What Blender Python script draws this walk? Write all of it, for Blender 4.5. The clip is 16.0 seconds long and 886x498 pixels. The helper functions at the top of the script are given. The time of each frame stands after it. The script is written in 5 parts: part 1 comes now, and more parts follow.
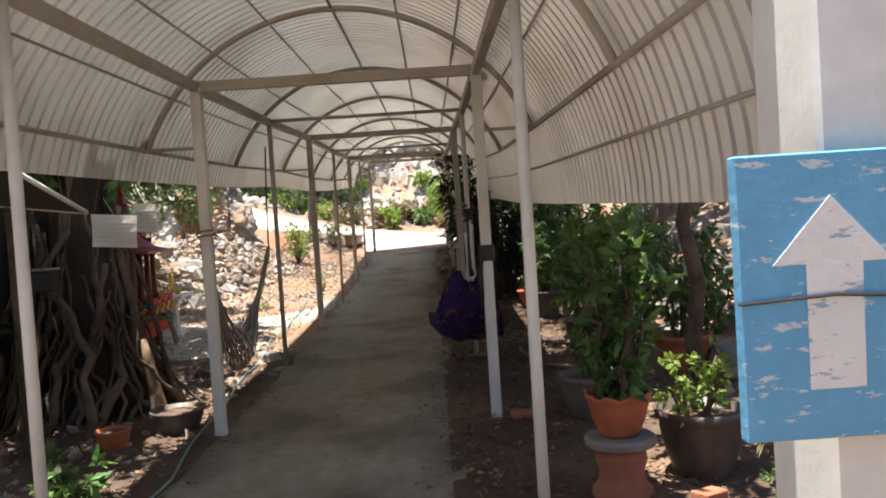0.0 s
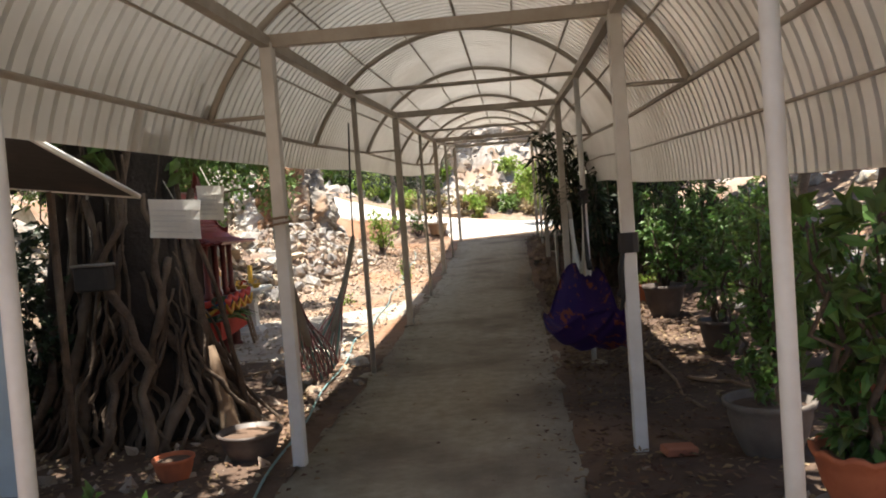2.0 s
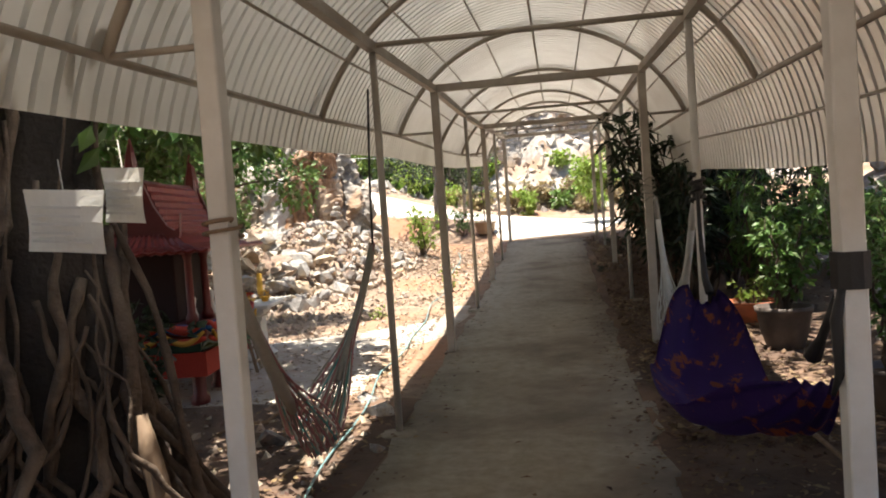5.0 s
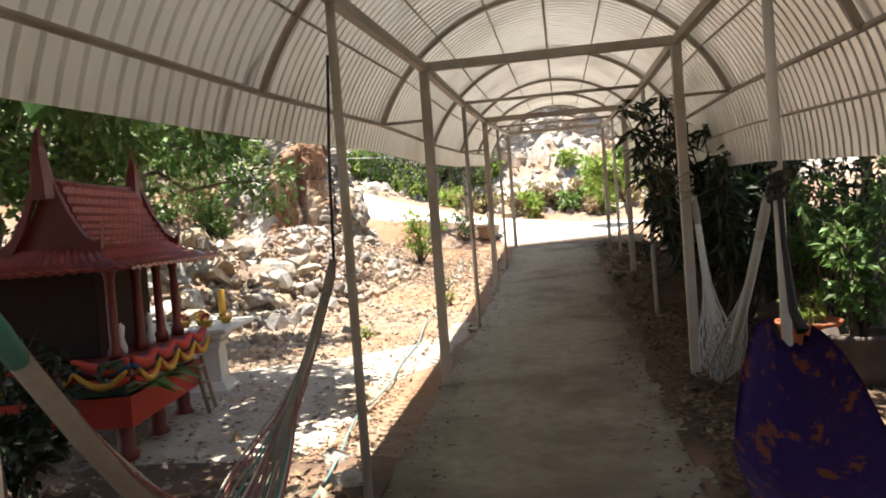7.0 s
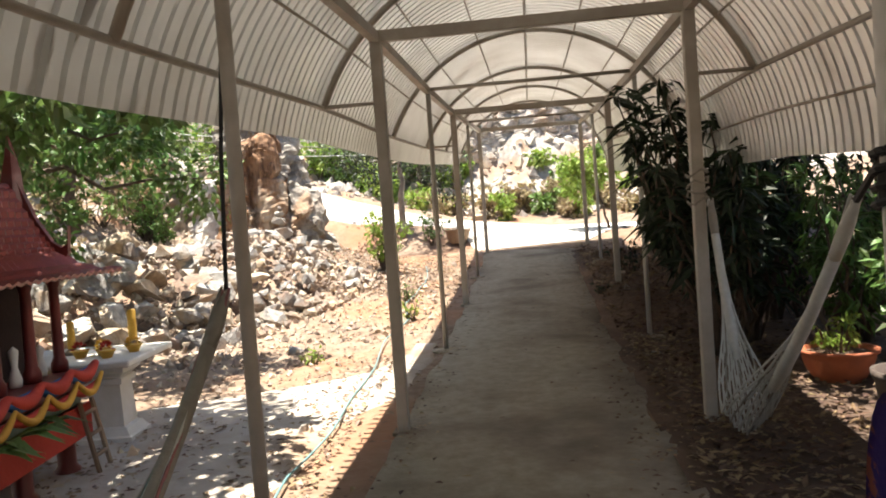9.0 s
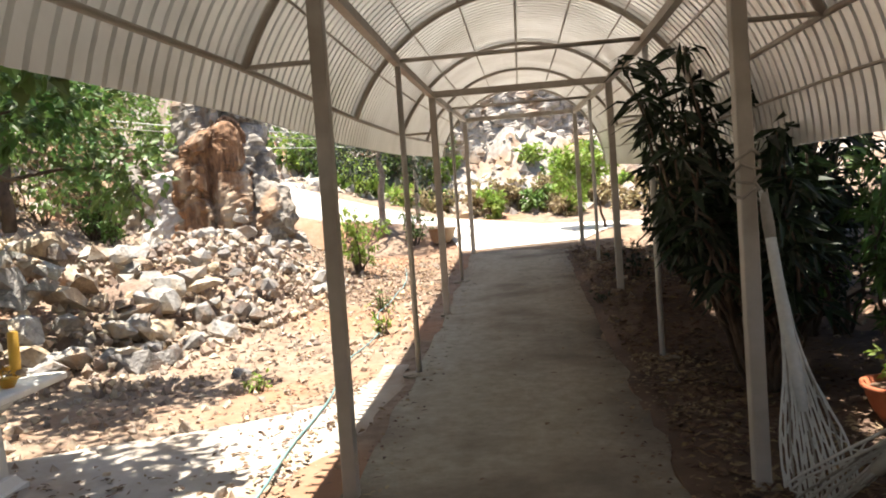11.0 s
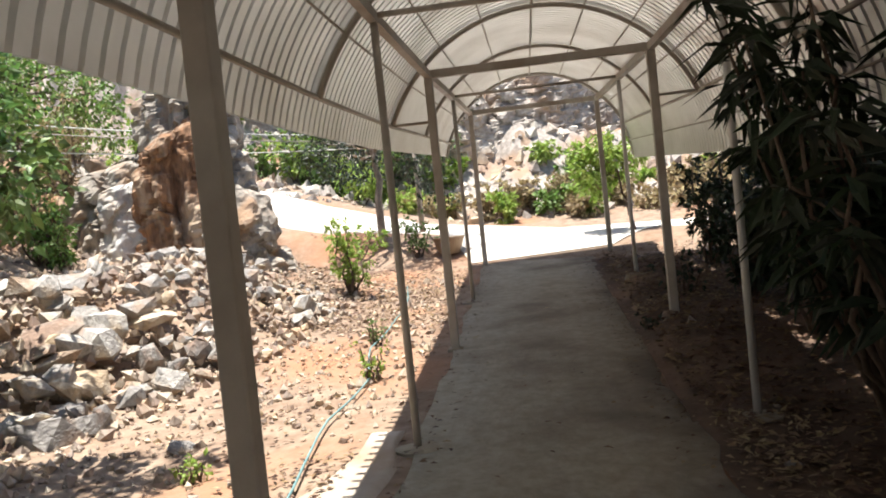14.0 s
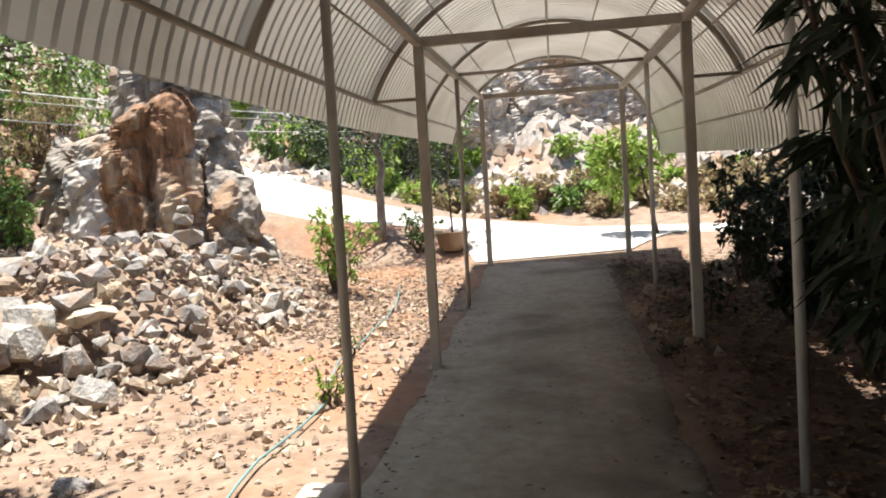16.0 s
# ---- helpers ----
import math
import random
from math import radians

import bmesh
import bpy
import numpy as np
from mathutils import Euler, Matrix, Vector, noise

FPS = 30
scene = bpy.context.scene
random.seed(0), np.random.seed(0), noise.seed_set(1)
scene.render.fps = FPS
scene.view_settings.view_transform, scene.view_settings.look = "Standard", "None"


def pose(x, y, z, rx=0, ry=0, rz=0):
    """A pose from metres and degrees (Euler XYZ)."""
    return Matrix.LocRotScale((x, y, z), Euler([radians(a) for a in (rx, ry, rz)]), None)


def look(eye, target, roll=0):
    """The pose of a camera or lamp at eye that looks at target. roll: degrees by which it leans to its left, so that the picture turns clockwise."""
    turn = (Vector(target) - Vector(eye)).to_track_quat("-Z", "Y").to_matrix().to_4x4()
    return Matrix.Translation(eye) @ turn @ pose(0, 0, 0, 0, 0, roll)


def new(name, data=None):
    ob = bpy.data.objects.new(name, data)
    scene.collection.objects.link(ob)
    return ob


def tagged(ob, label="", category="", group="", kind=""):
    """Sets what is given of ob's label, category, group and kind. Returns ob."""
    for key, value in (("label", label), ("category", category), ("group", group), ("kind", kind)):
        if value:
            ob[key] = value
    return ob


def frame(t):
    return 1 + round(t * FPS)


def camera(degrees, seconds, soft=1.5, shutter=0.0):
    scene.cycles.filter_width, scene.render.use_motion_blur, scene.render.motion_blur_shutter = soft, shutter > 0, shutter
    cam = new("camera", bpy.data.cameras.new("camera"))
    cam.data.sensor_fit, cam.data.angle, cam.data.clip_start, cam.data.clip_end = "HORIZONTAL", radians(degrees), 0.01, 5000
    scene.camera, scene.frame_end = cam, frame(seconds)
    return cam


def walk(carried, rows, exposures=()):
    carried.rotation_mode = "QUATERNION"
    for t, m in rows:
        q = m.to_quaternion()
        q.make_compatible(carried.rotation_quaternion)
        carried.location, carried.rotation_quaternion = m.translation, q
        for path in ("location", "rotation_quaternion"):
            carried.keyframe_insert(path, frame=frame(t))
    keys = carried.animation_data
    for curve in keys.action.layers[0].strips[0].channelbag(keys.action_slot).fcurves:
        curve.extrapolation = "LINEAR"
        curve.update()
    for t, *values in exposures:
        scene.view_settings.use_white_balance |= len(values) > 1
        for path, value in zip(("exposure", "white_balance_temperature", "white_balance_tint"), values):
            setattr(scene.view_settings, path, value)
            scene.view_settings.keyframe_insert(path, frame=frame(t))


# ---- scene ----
cam = camera(61.4, 16.0, soft=1.9)
PATH = [
    (0, (0.528, 0.195, 1.687), (0.552, 2.194, 1.625), -3.7),
    (0.5, (0.408, 0.47, 1.682), (0.379, 2.468, 1.604), -4.0),
    (1, (0.361, 0.725, 1.693), (0.251, 2.72, 1.615), -4.2),
    (1.5, (0.28, 1.046, 1.693), (0.125, 3.038, 1.618), -4.0),
    (2, (0.24, 1.349, 1.677), (0.052, 3.339, 1.599), -4.2),
    (2.5, (0.241, 1.723, 1.667), (0.002, 3.707, 1.588), -4.3),
    (3, (0.163, 2.015, 1.685), (-0.085, 3.998, 1.605), -4.0),
    (3.5, (0.115, 2.32, 1.678), (-0.148, 4.301, 1.603), -4.6),
    (4, (0.094, 2.668, 1.692), (-0.199, 4.644, 1.613), -4.0),
    (6.5, (-0.092, 4.382, 1.722), (-0.417, 6.354, 1.65), -4.3),
    (7, (-0.089, 4.731, 1.734), (-0.411, 6.704, 1.664), -4.3),
    (7.5, (-0.149, 5.03, 1.743), (-0.441, 7.007, 1.663), -4.1),
    (8, (-0.133, 5.344, 1.747), (-0.411, 7.324, 1.681), -5.8),
    (8.5, (-0.12, 5.674, 1.774), (-0.386, 7.655, 1.706), -3.8),
    (9, (-0.189, 6.002, 1.769), (-0.432, 7.986, 1.697), -4.1),
    (9.5, (-0.191, 6.317, 1.763), (-0.398, 8.305, 1.676), -4.6),
    (10, (-0.167, 6.666, 1.76), (-0.382, 8.653, 1.677), -4.1),
    (12.5, (-0.237, 8.283, 1.791), (-0.464, 10.269, 1.712), -4.1),
    (13, (-0.27, 8.607, 1.806), (-0.526, 10.589, 1.724), -3.7),
    (13.5, (-0.356, 8.919, 1.823), (-0.611, 10.901, 1.74), -3.7),
    (14, (-0.328, 9.197, 1.816), (-0.572, 11.181, 1.751), -5.9),
    (14.5, (-0.277, 9.546, 1.819), (-0.545, 11.527, 1.742), -3.6),
    (15, (-0.268, 9.788, 1.845), (-0.55, 11.766, 1.766), -3.8),
    (15.5, (-0.213, 10.104, 1.841), (-0.498, 12.082, 1.774), -5.3),
    (16, (-0.151, 10.37, 1.841), (-0.453, 12.345, 1.756), -3.3),
]
walk(cam, [(t, look(eye, target, roll)) for t, eye, target, roll in PATH], [(0, 1.5, 6600, 10), (3, 1.6, 6900, 10), (6.5, 1.75, 6900, 10), (10, 1.75, 6900, 10), (13, 1.45, 6600, 10), (16, 1.35, 6550, 10)])

# ---------------- world, sun ----------------
world = bpy.data.worlds.new("sky")
scene.world = world
world.use_nodes = True
wn = world.node_tree
bg = wn.nodes["Background"]
sky = wn.nodes.new("ShaderNodeTexSky")
sky.sky_type = "NISHITA"
sky.sun_disc = False
sky.sun_elevation = radians(80)
sky.sun_rotation = radians(-90)
wn.links.new(sky.outputs[0], bg.inputs[0])
bg.inputs[1].default_value = 0.085
sun_data = bpy.data.lights.new("sun", "SUN")
sun_data.energy = 5.0
sun_data.angle = radians(0.6)
sun_data.color = (1.0, 0.95, 0.87)
sun = new("sun", sun_data)
sun.matrix_world = look((-1.22, 0.0, 10.0), (0, 0.05, 0))

# ---------------- materials ----------------


def mat(name, a, b=None, scale=6.0, rough=0.7, bump=0.15, metal=0.0, c=None, big=0.6, vary=0.0, bscale=None, translucent=0.0, world_space=False, stretch=(1, 1, 1)):
    """Two-scale noise colour between a and b, patches of c, fine bump."""
    m = bpy.data.materials.new(name)
    m.use_nodes = True
    nt = m.node_tree
    N, L = nt.nodes, nt.links
    bs = N["Principled BSDF"]
    b = b or tuple(v * 0.7 for v in a)
    if world_space:
        src = N.new("ShaderNodeNewGeometry").outputs["Position"]
    else:
        src = N.new("ShaderNodeTexCoord").outputs["Object"]
    mp = N.new("ShaderNodeMapping")
    mp.inputs["Scale"].default_value = stretch
    L.new(src, mp.inputs[0])
    n1 = N.new("ShaderNodeTexNoise")
    n1.inputs["Scale"].default_value = scale
    n1.inputs["Detail"].default_value = 8
    n1.inputs["Roughness"].default_value = 0.65
    L.new(mp.outputs[0], n1.inputs[0])
    n2 = N.new("ShaderNodeTexNoise")
    n2.inputs["Scale"].default_value = big
    n2.inputs["Detail"].default_value = 5
    L.new(mp.outputs[0], n2.inputs[0])
    r1 = N.new("ShaderNodeMapRange")
    r1.inputs[1].default_value, r1.inputs[2].default_value = 0.3, 0.7
    L.new(n1.outputs[0], r1.inputs[0])
    m1 = N.new("ShaderNodeMixRGB")
    m1.inputs[1].default_value, m1.inputs[2].default_value = (*a, 1), (*b, 1)
    L.new(r1.outputs[0], m1.inputs[0])
    out = m1.outputs[0]
    r2 = N.new("ShaderNodeMapRange")
    r2.inputs[1].default_value, r2.inputs[2].default_value = 0.48, 0.68
    L.new(n2.outputs[0], r2.inputs[0])
    m2 = N.new("ShaderNodeMixRGB")
    c = c or tuple(0.8 * v for v in b)
    m2.inputs[2].default_value = (*c, 1)
    L.new(r2.outputs[0], m2.inputs[0])
    L.new(out, m2.inputs[1])
    out = m2.outputs[0]
    if vary:
        info = N.new("ShaderNodeObjectInfo")
        geo = N.new("ShaderNodeNewGeometry")
        ad = N.new("ShaderNodeMath")
        ad.operation = "ADD"
        L.new(info.outputs["Random"], ad.inputs[0])
        L.new(geo.outputs["Random Per Island"], ad.inputs[1])
        fr = N.new("ShaderNodeMath")
        fr.operation = "FRACT"
        L.new(ad.outputs[0], fr.inputs[0])
        rv = N.new("ShaderNodeMapRange")
        rv.inputs[3].default_value, rv.inputs[4].default_value = 1 - vary, 1 + vary
        L.new(fr.outputs[0], rv.inputs[0])
        hs = N.new("ShaderNodeHueSaturation")
        L.new(rv.outputs[0], hs.inputs["Value"])
        rh = N.new("ShaderNodeMapRange")
        rh.inputs[3].default_value, rh.inputs[4].default_value = 0.5 - 0.05 * vary, 0.5 + 0.05 * vary
        L.new(fr.outputs[0], rh.inputs[0])
        L.new(rh.outputs[0], hs.inputs["Hue"])
        L.new(out, hs.inputs["Color"])
        out = hs.outputs[0]
    L.new(out, bs.inputs["Base Color"])
    bs.inputs["Roughness"].default_value = rough
    bs.inputs["Metallic"].default_value = metal
    if bump:
        n3 = N.new("ShaderNodeTexNoise")
        n3.inputs["Scale"].default_value = bscale or scale * 4
        n3.inputs["Detail"].default_value = 6
        L.new(mp.outputs[0], n3.inputs[0])
        bp = N.new("ShaderNodeBump")
        bp.inputs["Strength"].default_value = bump
        bp.inputs["Distance"].default_value = 0.02
        L.new(n3.outputs[0], bp.inputs["Height"])
        L.new(bp.outputs[0], bs.inputs["Normal"])
    if translucent:
        tr = N.new("ShaderNodeBsdfTranslucent")
        L.new(out, tr.inputs[0])
        mx = N.new("ShaderNodeMixShader")
        mx.inputs[0].default_value = translucent
        L.new(bs.outputs[0], mx.inputs[1])
        L.new(tr.outputs[0], mx.inputs[2])
        L.new(mx.outputs[0], N["Material Output"].inputs[0])
    return m


M_soil = mat("dry_soil", (0.31, 0.235, 0.175), (0.15, 0.095, 0.062), 5.0, 0.95, 0.9, c=(0.29, 0.15, 0.085), big=0.6, bscale=9, world_space=True)
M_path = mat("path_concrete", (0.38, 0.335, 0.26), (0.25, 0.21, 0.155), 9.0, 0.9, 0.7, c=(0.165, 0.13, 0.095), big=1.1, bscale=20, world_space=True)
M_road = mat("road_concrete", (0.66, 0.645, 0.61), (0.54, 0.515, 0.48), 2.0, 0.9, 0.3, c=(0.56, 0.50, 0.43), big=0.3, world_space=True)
M_slab = mat("dusty_slab", (0.50, 0.46, 0.41), (0.36, 0.31, 0.255), 3.0, 0.9, 0.4, c=(0.29, 0.20, 0.135), big=0.9, world_space=True)
M_sheet = mat("roof_sheet", (0.82, 0.81, 0.785), (0.72, 0.71, 0.68), 3.0, 0.36, 0.06, metal=0.6, c=(0.62, 0.60, 0.56), big=0.9, world_space=True, translucent=0.06)
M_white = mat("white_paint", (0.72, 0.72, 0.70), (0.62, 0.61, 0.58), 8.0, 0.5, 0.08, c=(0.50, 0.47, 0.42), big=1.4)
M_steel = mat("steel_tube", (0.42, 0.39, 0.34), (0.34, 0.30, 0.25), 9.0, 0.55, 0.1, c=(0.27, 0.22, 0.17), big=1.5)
# Shaded copy of the white post paint, for posts standing against the light.
M_post_backlit = mat("backlit_white_paint", (0.46, 0.43, 0.38), (0.38, 0.35, 0.30), 9.0, 0.55, 0.1, c=(0.30, 0.26, 0.21), big=1.5)
M_rock = mat("limestone", (0.44, 0.42, 0.39), (0.18, 0.17, 0.165), 5.0, 0.95, 1.0, c=(0.40, 0.30, 0.21), big=1.6, vary=0.4, bscale=16)
M_hillrock = mat("hill_limestone", (0.56, 0.52, 0.47), (0.20, 0.17, 0.145), 4.5, 0.95, 1.0, c=(0.38, 0.27, 0.18), big=0.7, vary=0.35, bscale=7, world_space=True)
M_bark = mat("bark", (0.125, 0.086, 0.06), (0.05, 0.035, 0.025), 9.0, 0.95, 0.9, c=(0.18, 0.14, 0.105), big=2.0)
# Bark blackened to carry the shade between the fig's roots.
M_bark_shade = mat("shaded_bark", (0.034, 0.026, 0.020), (0.016, 0.013, 0.011), 8.0, 0.95, 0.9, c=(0.06, 0.047, 0.037), big=2.0)
# Sunlight is lightened into one leaf tone, shade darkened into another.
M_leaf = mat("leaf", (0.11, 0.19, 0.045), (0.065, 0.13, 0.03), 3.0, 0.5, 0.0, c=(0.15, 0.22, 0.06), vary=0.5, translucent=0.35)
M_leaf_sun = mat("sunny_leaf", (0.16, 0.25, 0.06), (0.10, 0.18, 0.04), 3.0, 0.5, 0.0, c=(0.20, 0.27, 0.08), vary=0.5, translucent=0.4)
M_leaf_dark_shade = mat("dark_leaf_shade", (0.021, 0.038, 0.014), (0.014, 0.026, 0.010), 3.0, 0.55, 0.0, c=(0.038, 0.046, 0.018), vary=0.5, translucent=0.2)
M_drygrass = mat("dry_grass", (0.34, 0.27, 0.15), (0.25, 0.19, 0.10), 3.0, 0.7, 0.0, c=(0.38, 0.32, 0.18), vary=0.4, translucent=0.3)
M_leaf_lime = mat("lime_leaf", (0.27, 0.37, 0.07), (0.19, 0.29, 0.05), 3.0, 0.5, 0.0, c=(0.33, 0.40, 0.10), vary=0.4, translucent=0.45)

# ---------------- helpers ----------------
R = random.Random(7)


def obj(name, bm, material, parent=None, label="", smooth=False):
    me = bpy.data.meshes.new(name)
    bm.to_mesh(me)
    bm.free()
    if smooth:
        me.shade_smooth()
    if material:
        me.materials.append(material)
    ob = new(name, me)
    if parent:
        ob.parent = parent
    if label:
        ob["label"] = label
    return ob


def part(name, bm, material, parent, label="", smooth=False):
    return obj(name, bm, material, parent, label, smooth)


def thing(name, loc, label, category, group="", rz=0):
    e = new(name)
    e.matrix_world = pose(*loc, 0, 0, rz)
    return tagged(e, label, category, group)


def box(bm, x0, y0, z0, x1, y1, z1, bevel=0.0):
    vs = [bm.verts.new((x, y, z)) for x in (x0, x1) for y in (y0, y1) for z in (z0, z1)]
    fs = [bm.faces.new([vs[i] for i in q]) for q in ((0, 1, 3, 2), (4, 6, 7, 5), (0, 4, 5, 1), (2, 3, 7, 6), (0, 2, 6, 4), (1, 5, 7, 3))]
    if bevel:
        es = list({e for f in fs for e in f.edges})
        bmesh.ops.bevel(bm, geom=es, offset=bevel, segments=1, affect="EDGES")
    return bm


def boxed(*a, bevel=0.0):
    return box(bmesh.new(), *a, bevel=bevel)


def tube(bm, pts, radii, seg=8, caps=True):
    """A round tube through pts, radii one number or one a point."""
    pts = [Vector(p) for p in pts]
    if not hasattr(radii, "__len__"):
        radii = [radii] * len(pts)
    rings, ref = [], None
    for i, p in enumerate(pts):
        d = (pts[min(i + 1, len(pts) - 1)] - pts[max(i - 1, 0)])
        d = d.normalized() if d.length > 1e-9 else Vector((0, 0, 1))
        if ref is None:
            ref = Vector((1, 0, 0)) if abs(d.x) < 0.8 else Vector((0, 1, 0))
        u = (ref - d * ref.dot(d)).normalized()
        ref = u
        v = d.cross(u)
        rings.append([bm.verts.new(p + (u * math.cos(2 * math.pi * k / seg) + v * math.sin(2 * math.pi * k / seg)) * radii[i]) for k in range(seg)])
    for r0, r1 in zip(rings, rings[1:]):
        for k in range(seg):
            bm.faces.new((r0[k], r0[(k + 1) % seg], r1[(k + 1) % seg], r1[k]))
    if caps:
        bm.faces.new(rings[0][::-1])
        bm.faces.new(rings[-1])
    return bm


def lathe(bm, profile, seg=24, at=(0, 0, 0), wave=0.0, waves=0):
    """A turned shape from (radius, height) pairs."""
    rings = []
    for r, z in profile:
        rings.append([bm.verts.new((at[0] + r * math.cos(2 * math.pi * k / seg), at[1] + r * math.sin(2 * math.pi * k / seg), at[2] + z)) for k in range(seg)])
    for r0, r1 in zip(rings, rings[1:]):
        for k in range(seg):
            bm.faces.new((r0[k], r0[(k + 1) % seg], r1[(k + 1) % seg], r1[k]))
    bm.faces.new(rings[0][::-1])
    return bm


def leaf(bm, p, d, n, length, width, droop=0.15):
    """One leaf of four faces, folded along its midrib."""
    d = d.normalized()
    s = d.cross(n)
    if s.length < 1e-4:
        s = Vector((1, 0, 0))
    s.normalize()
    n = s.cross(d)
    a = bm.verts.new(p)
    m = bm.verts.new(p + d * length * 0.5 - n * droop * length * 0.1)
    t = bm.verts.new(p + d * length - n * droop * length)
    l = bm.verts.new(p + d * length * 0.45 + s * width * 0.5 + n * width * 0.12)
    r = bm.verts.new(p + d * length * 0.45 - s * width * 0.5 + n * width * 0.12)
    for f in ((a, m, l), (a, r, m), (m, t, l), (m, r, t)):
        bm.faces.new(f)


def rand_dir(rng, up=0.0):
    while True:
        v = Vector((rng.uniform(-1, 1), rng.uniform(-1, 1), rng.uniform(-1, 1)))
        if 0.05 < v.length < 1:
            v = v.normalized()
            v.z += up
            return v.normalized()


def leaf_mass(clumps, count, length, width, rng, hang=0.0):
    """Leaves set in clumps: (centre, radius) each, with gaps between them."""
    bm = bmesh.new()
    total = sum(r ** 2 for _, r in clumps)
    for c, r in clumps:
        c = Vector(c)
        k = max(4, int(count * r * r / total))
        twigs = [rand_dir(rng) * r * rng.uniform(0.35, 1.0) for _ in range(max(2, k // 7))]
        for _ in range(k):
            tw = rng.choice(twigs)
            p = c + tw + rand_dir(rng) * r * 0.22
            d = (tw.normalized() + rand_dir(rng) * 0.9 + Vector((0, 0, -hang)))
            leaf(bm, p, d, rand_dir(rng, 0.8), length * rng.uniform(0.6, 1.2), width * rng.uniform(0.7, 1.2), rng.uniform(0, 0.4))
    return bm


# ---------------- lie of the land ----------------
GY = (-40, 0, 5.93, 8.5, 11.2, 13.9, 16.5, 19, 22.2, 25, 30, 60)
GZ = (0.05, 0.10, 0.165, 0.20, 0.28, 0.38, 0.565, 0.75, 1.045, 1.33, 1.66, 1.9)


def lie(y):
    return float(np.interp(y, GY, GZ))


ROAD = [(30, 23.0, 0.9), (14, 24.0, 1.15), (5, 25.0, 1.3), (0, 26.0, 1.42), (-3.5, 27.0, 1.85), (-6.5, 28.3, 2.65), (-10, 30.2, 3.7), (-15, 33.5, 5.0), (-24, 39, 7.0), (-40, 46, 9)]


def smooth(a, b, x):
    t = min(1, max(0, (x - a) / (b - a)))
    return t * t * (3 - 2 * t)


def road_near(x, y):
    best = (1e9, 0)
    for (x0, y0, z0), (x1, y1, z1) in zip(ROAD, ROAD[1:]):
        dx, dy = x1 - x0, y1 - y0
        t = min(1, max(0, ((x - x0) * dx + (y - y0) * dy) / (dx * dx + dy * dy)))
        d = math.hypot(x - x0 - t * dx, y - y0 - t * dy)
        if d < best[0]:
            best = (d, z0 + t * (z1 - z0))
    return best


def fbm(x, y, s):
    return noise.fractal(Vector((x * s, y * s, 3.1)), 1.0, 2.0, 4)


def bed_rise(x, y):
    """Soil banked up along the garden side of the walkway."""
    return 0.17 * smooth(0.64, 0.88, x) * smooth(14.6, 16.3, y) * (1 - smooth(19.2, 21.6, y))


def land(x, y):
    """Height of the ground."""
    z = lie(y) + bed_rise(x, y)
    off = max(0.0, abs(x + 0.15) - 1.4)
    h = z + 0.02 * min(1, off) * fbm(x, y, 2.3)
    # rubble mound and bank on the one side
    h += 0.95 * math.exp(-((x + 5.2) / 1.5) ** 2) * smooth(15.0, 18.6, y) * (1 - smooth(20, 23.5, y))
    h += 0.40 * math.exp(-((x + 5.9) / 1.4) ** 2) * smooth(12.0, 14.5, y) * (1 - smooth(15.0, 18.0, y))
    onset = 6.4 - 0.8 * smooth(15, 20, y) + 3.0 * (1 - smooth(6, 13, y))
    left = max(0.0, -x - onset)
    h += (0.62 * left if left < 9 else 5.6 + 0.35 * (left - 9)) * smooth(4, 14, y) + 0.25 * smooth(0, 2, left) * fbm(x, y, 0.8)
    # stony rise on the other side
    right = max(0.0, x - 2.9)
    h += min(7.0, 0.42 * right) * (1 - 0.75 * smooth(17, 23, y)) * smooth(-6, 2, y) + 0.12 * smooth(0, 1, right) * fbm(x, y, 1.6)
    # far hill
    far = max(0.0, y - 29.8 - 0.18 * max(0, -x))
    if far > 0:
        h += min(0.28 * far, 0.9) + 0.95 * max(0, min(far - 3.2, 6)) + 0.55 * max(0, min(far - 9.2, 30)) + 0.55 * smooth(2, 6, far) * fbm(x, y, 0.35) - 0.9 * smooth(2, 5, far) * noise.voronoi(Vector((x * 0.55, y * 0.55, 0)))[0][0] - 0.35 * smooth(2, 5, far) * noise.voronoi(Vector((x * 1.5, y * 1.5, 0)))[0][0] + 0.3 * smooth(2, 6, far) * fbm(x, y, 1.1)
    if 21 < y < 27 and abs(x) < 4.2:
        w = (1 - smooth(2.0, 3.8, abs(x - 0.3))) * (1 - smooth(25.5, 27, y))
        h = h * (1 - w) + lie(y) * w
    d, rz = road_near(x, y)
    if y > 21.5:
        w = 1 - smooth(2.3 + 0.9 * smooth(-2, -5, x), 4.2, d)
        h = h * (1 - w) + rz * w
    return h


def axis(a, b, fine_a, fine_b, fine, coarse):
    v, out = a, []
    while v < b:
        out.append(v)
        if fine_a <= v < fine_b:
            v += fine
        else:
            gap = min(abs(v - fine_a), abs(v - fine_b)) if v > fine_b else abs(v - fine_a)
            v += min(coarse, max(fine, 0.14 * gap + fine))
            if out[-1] < fine_a < v:
                v = fine_a
    return out + [b]


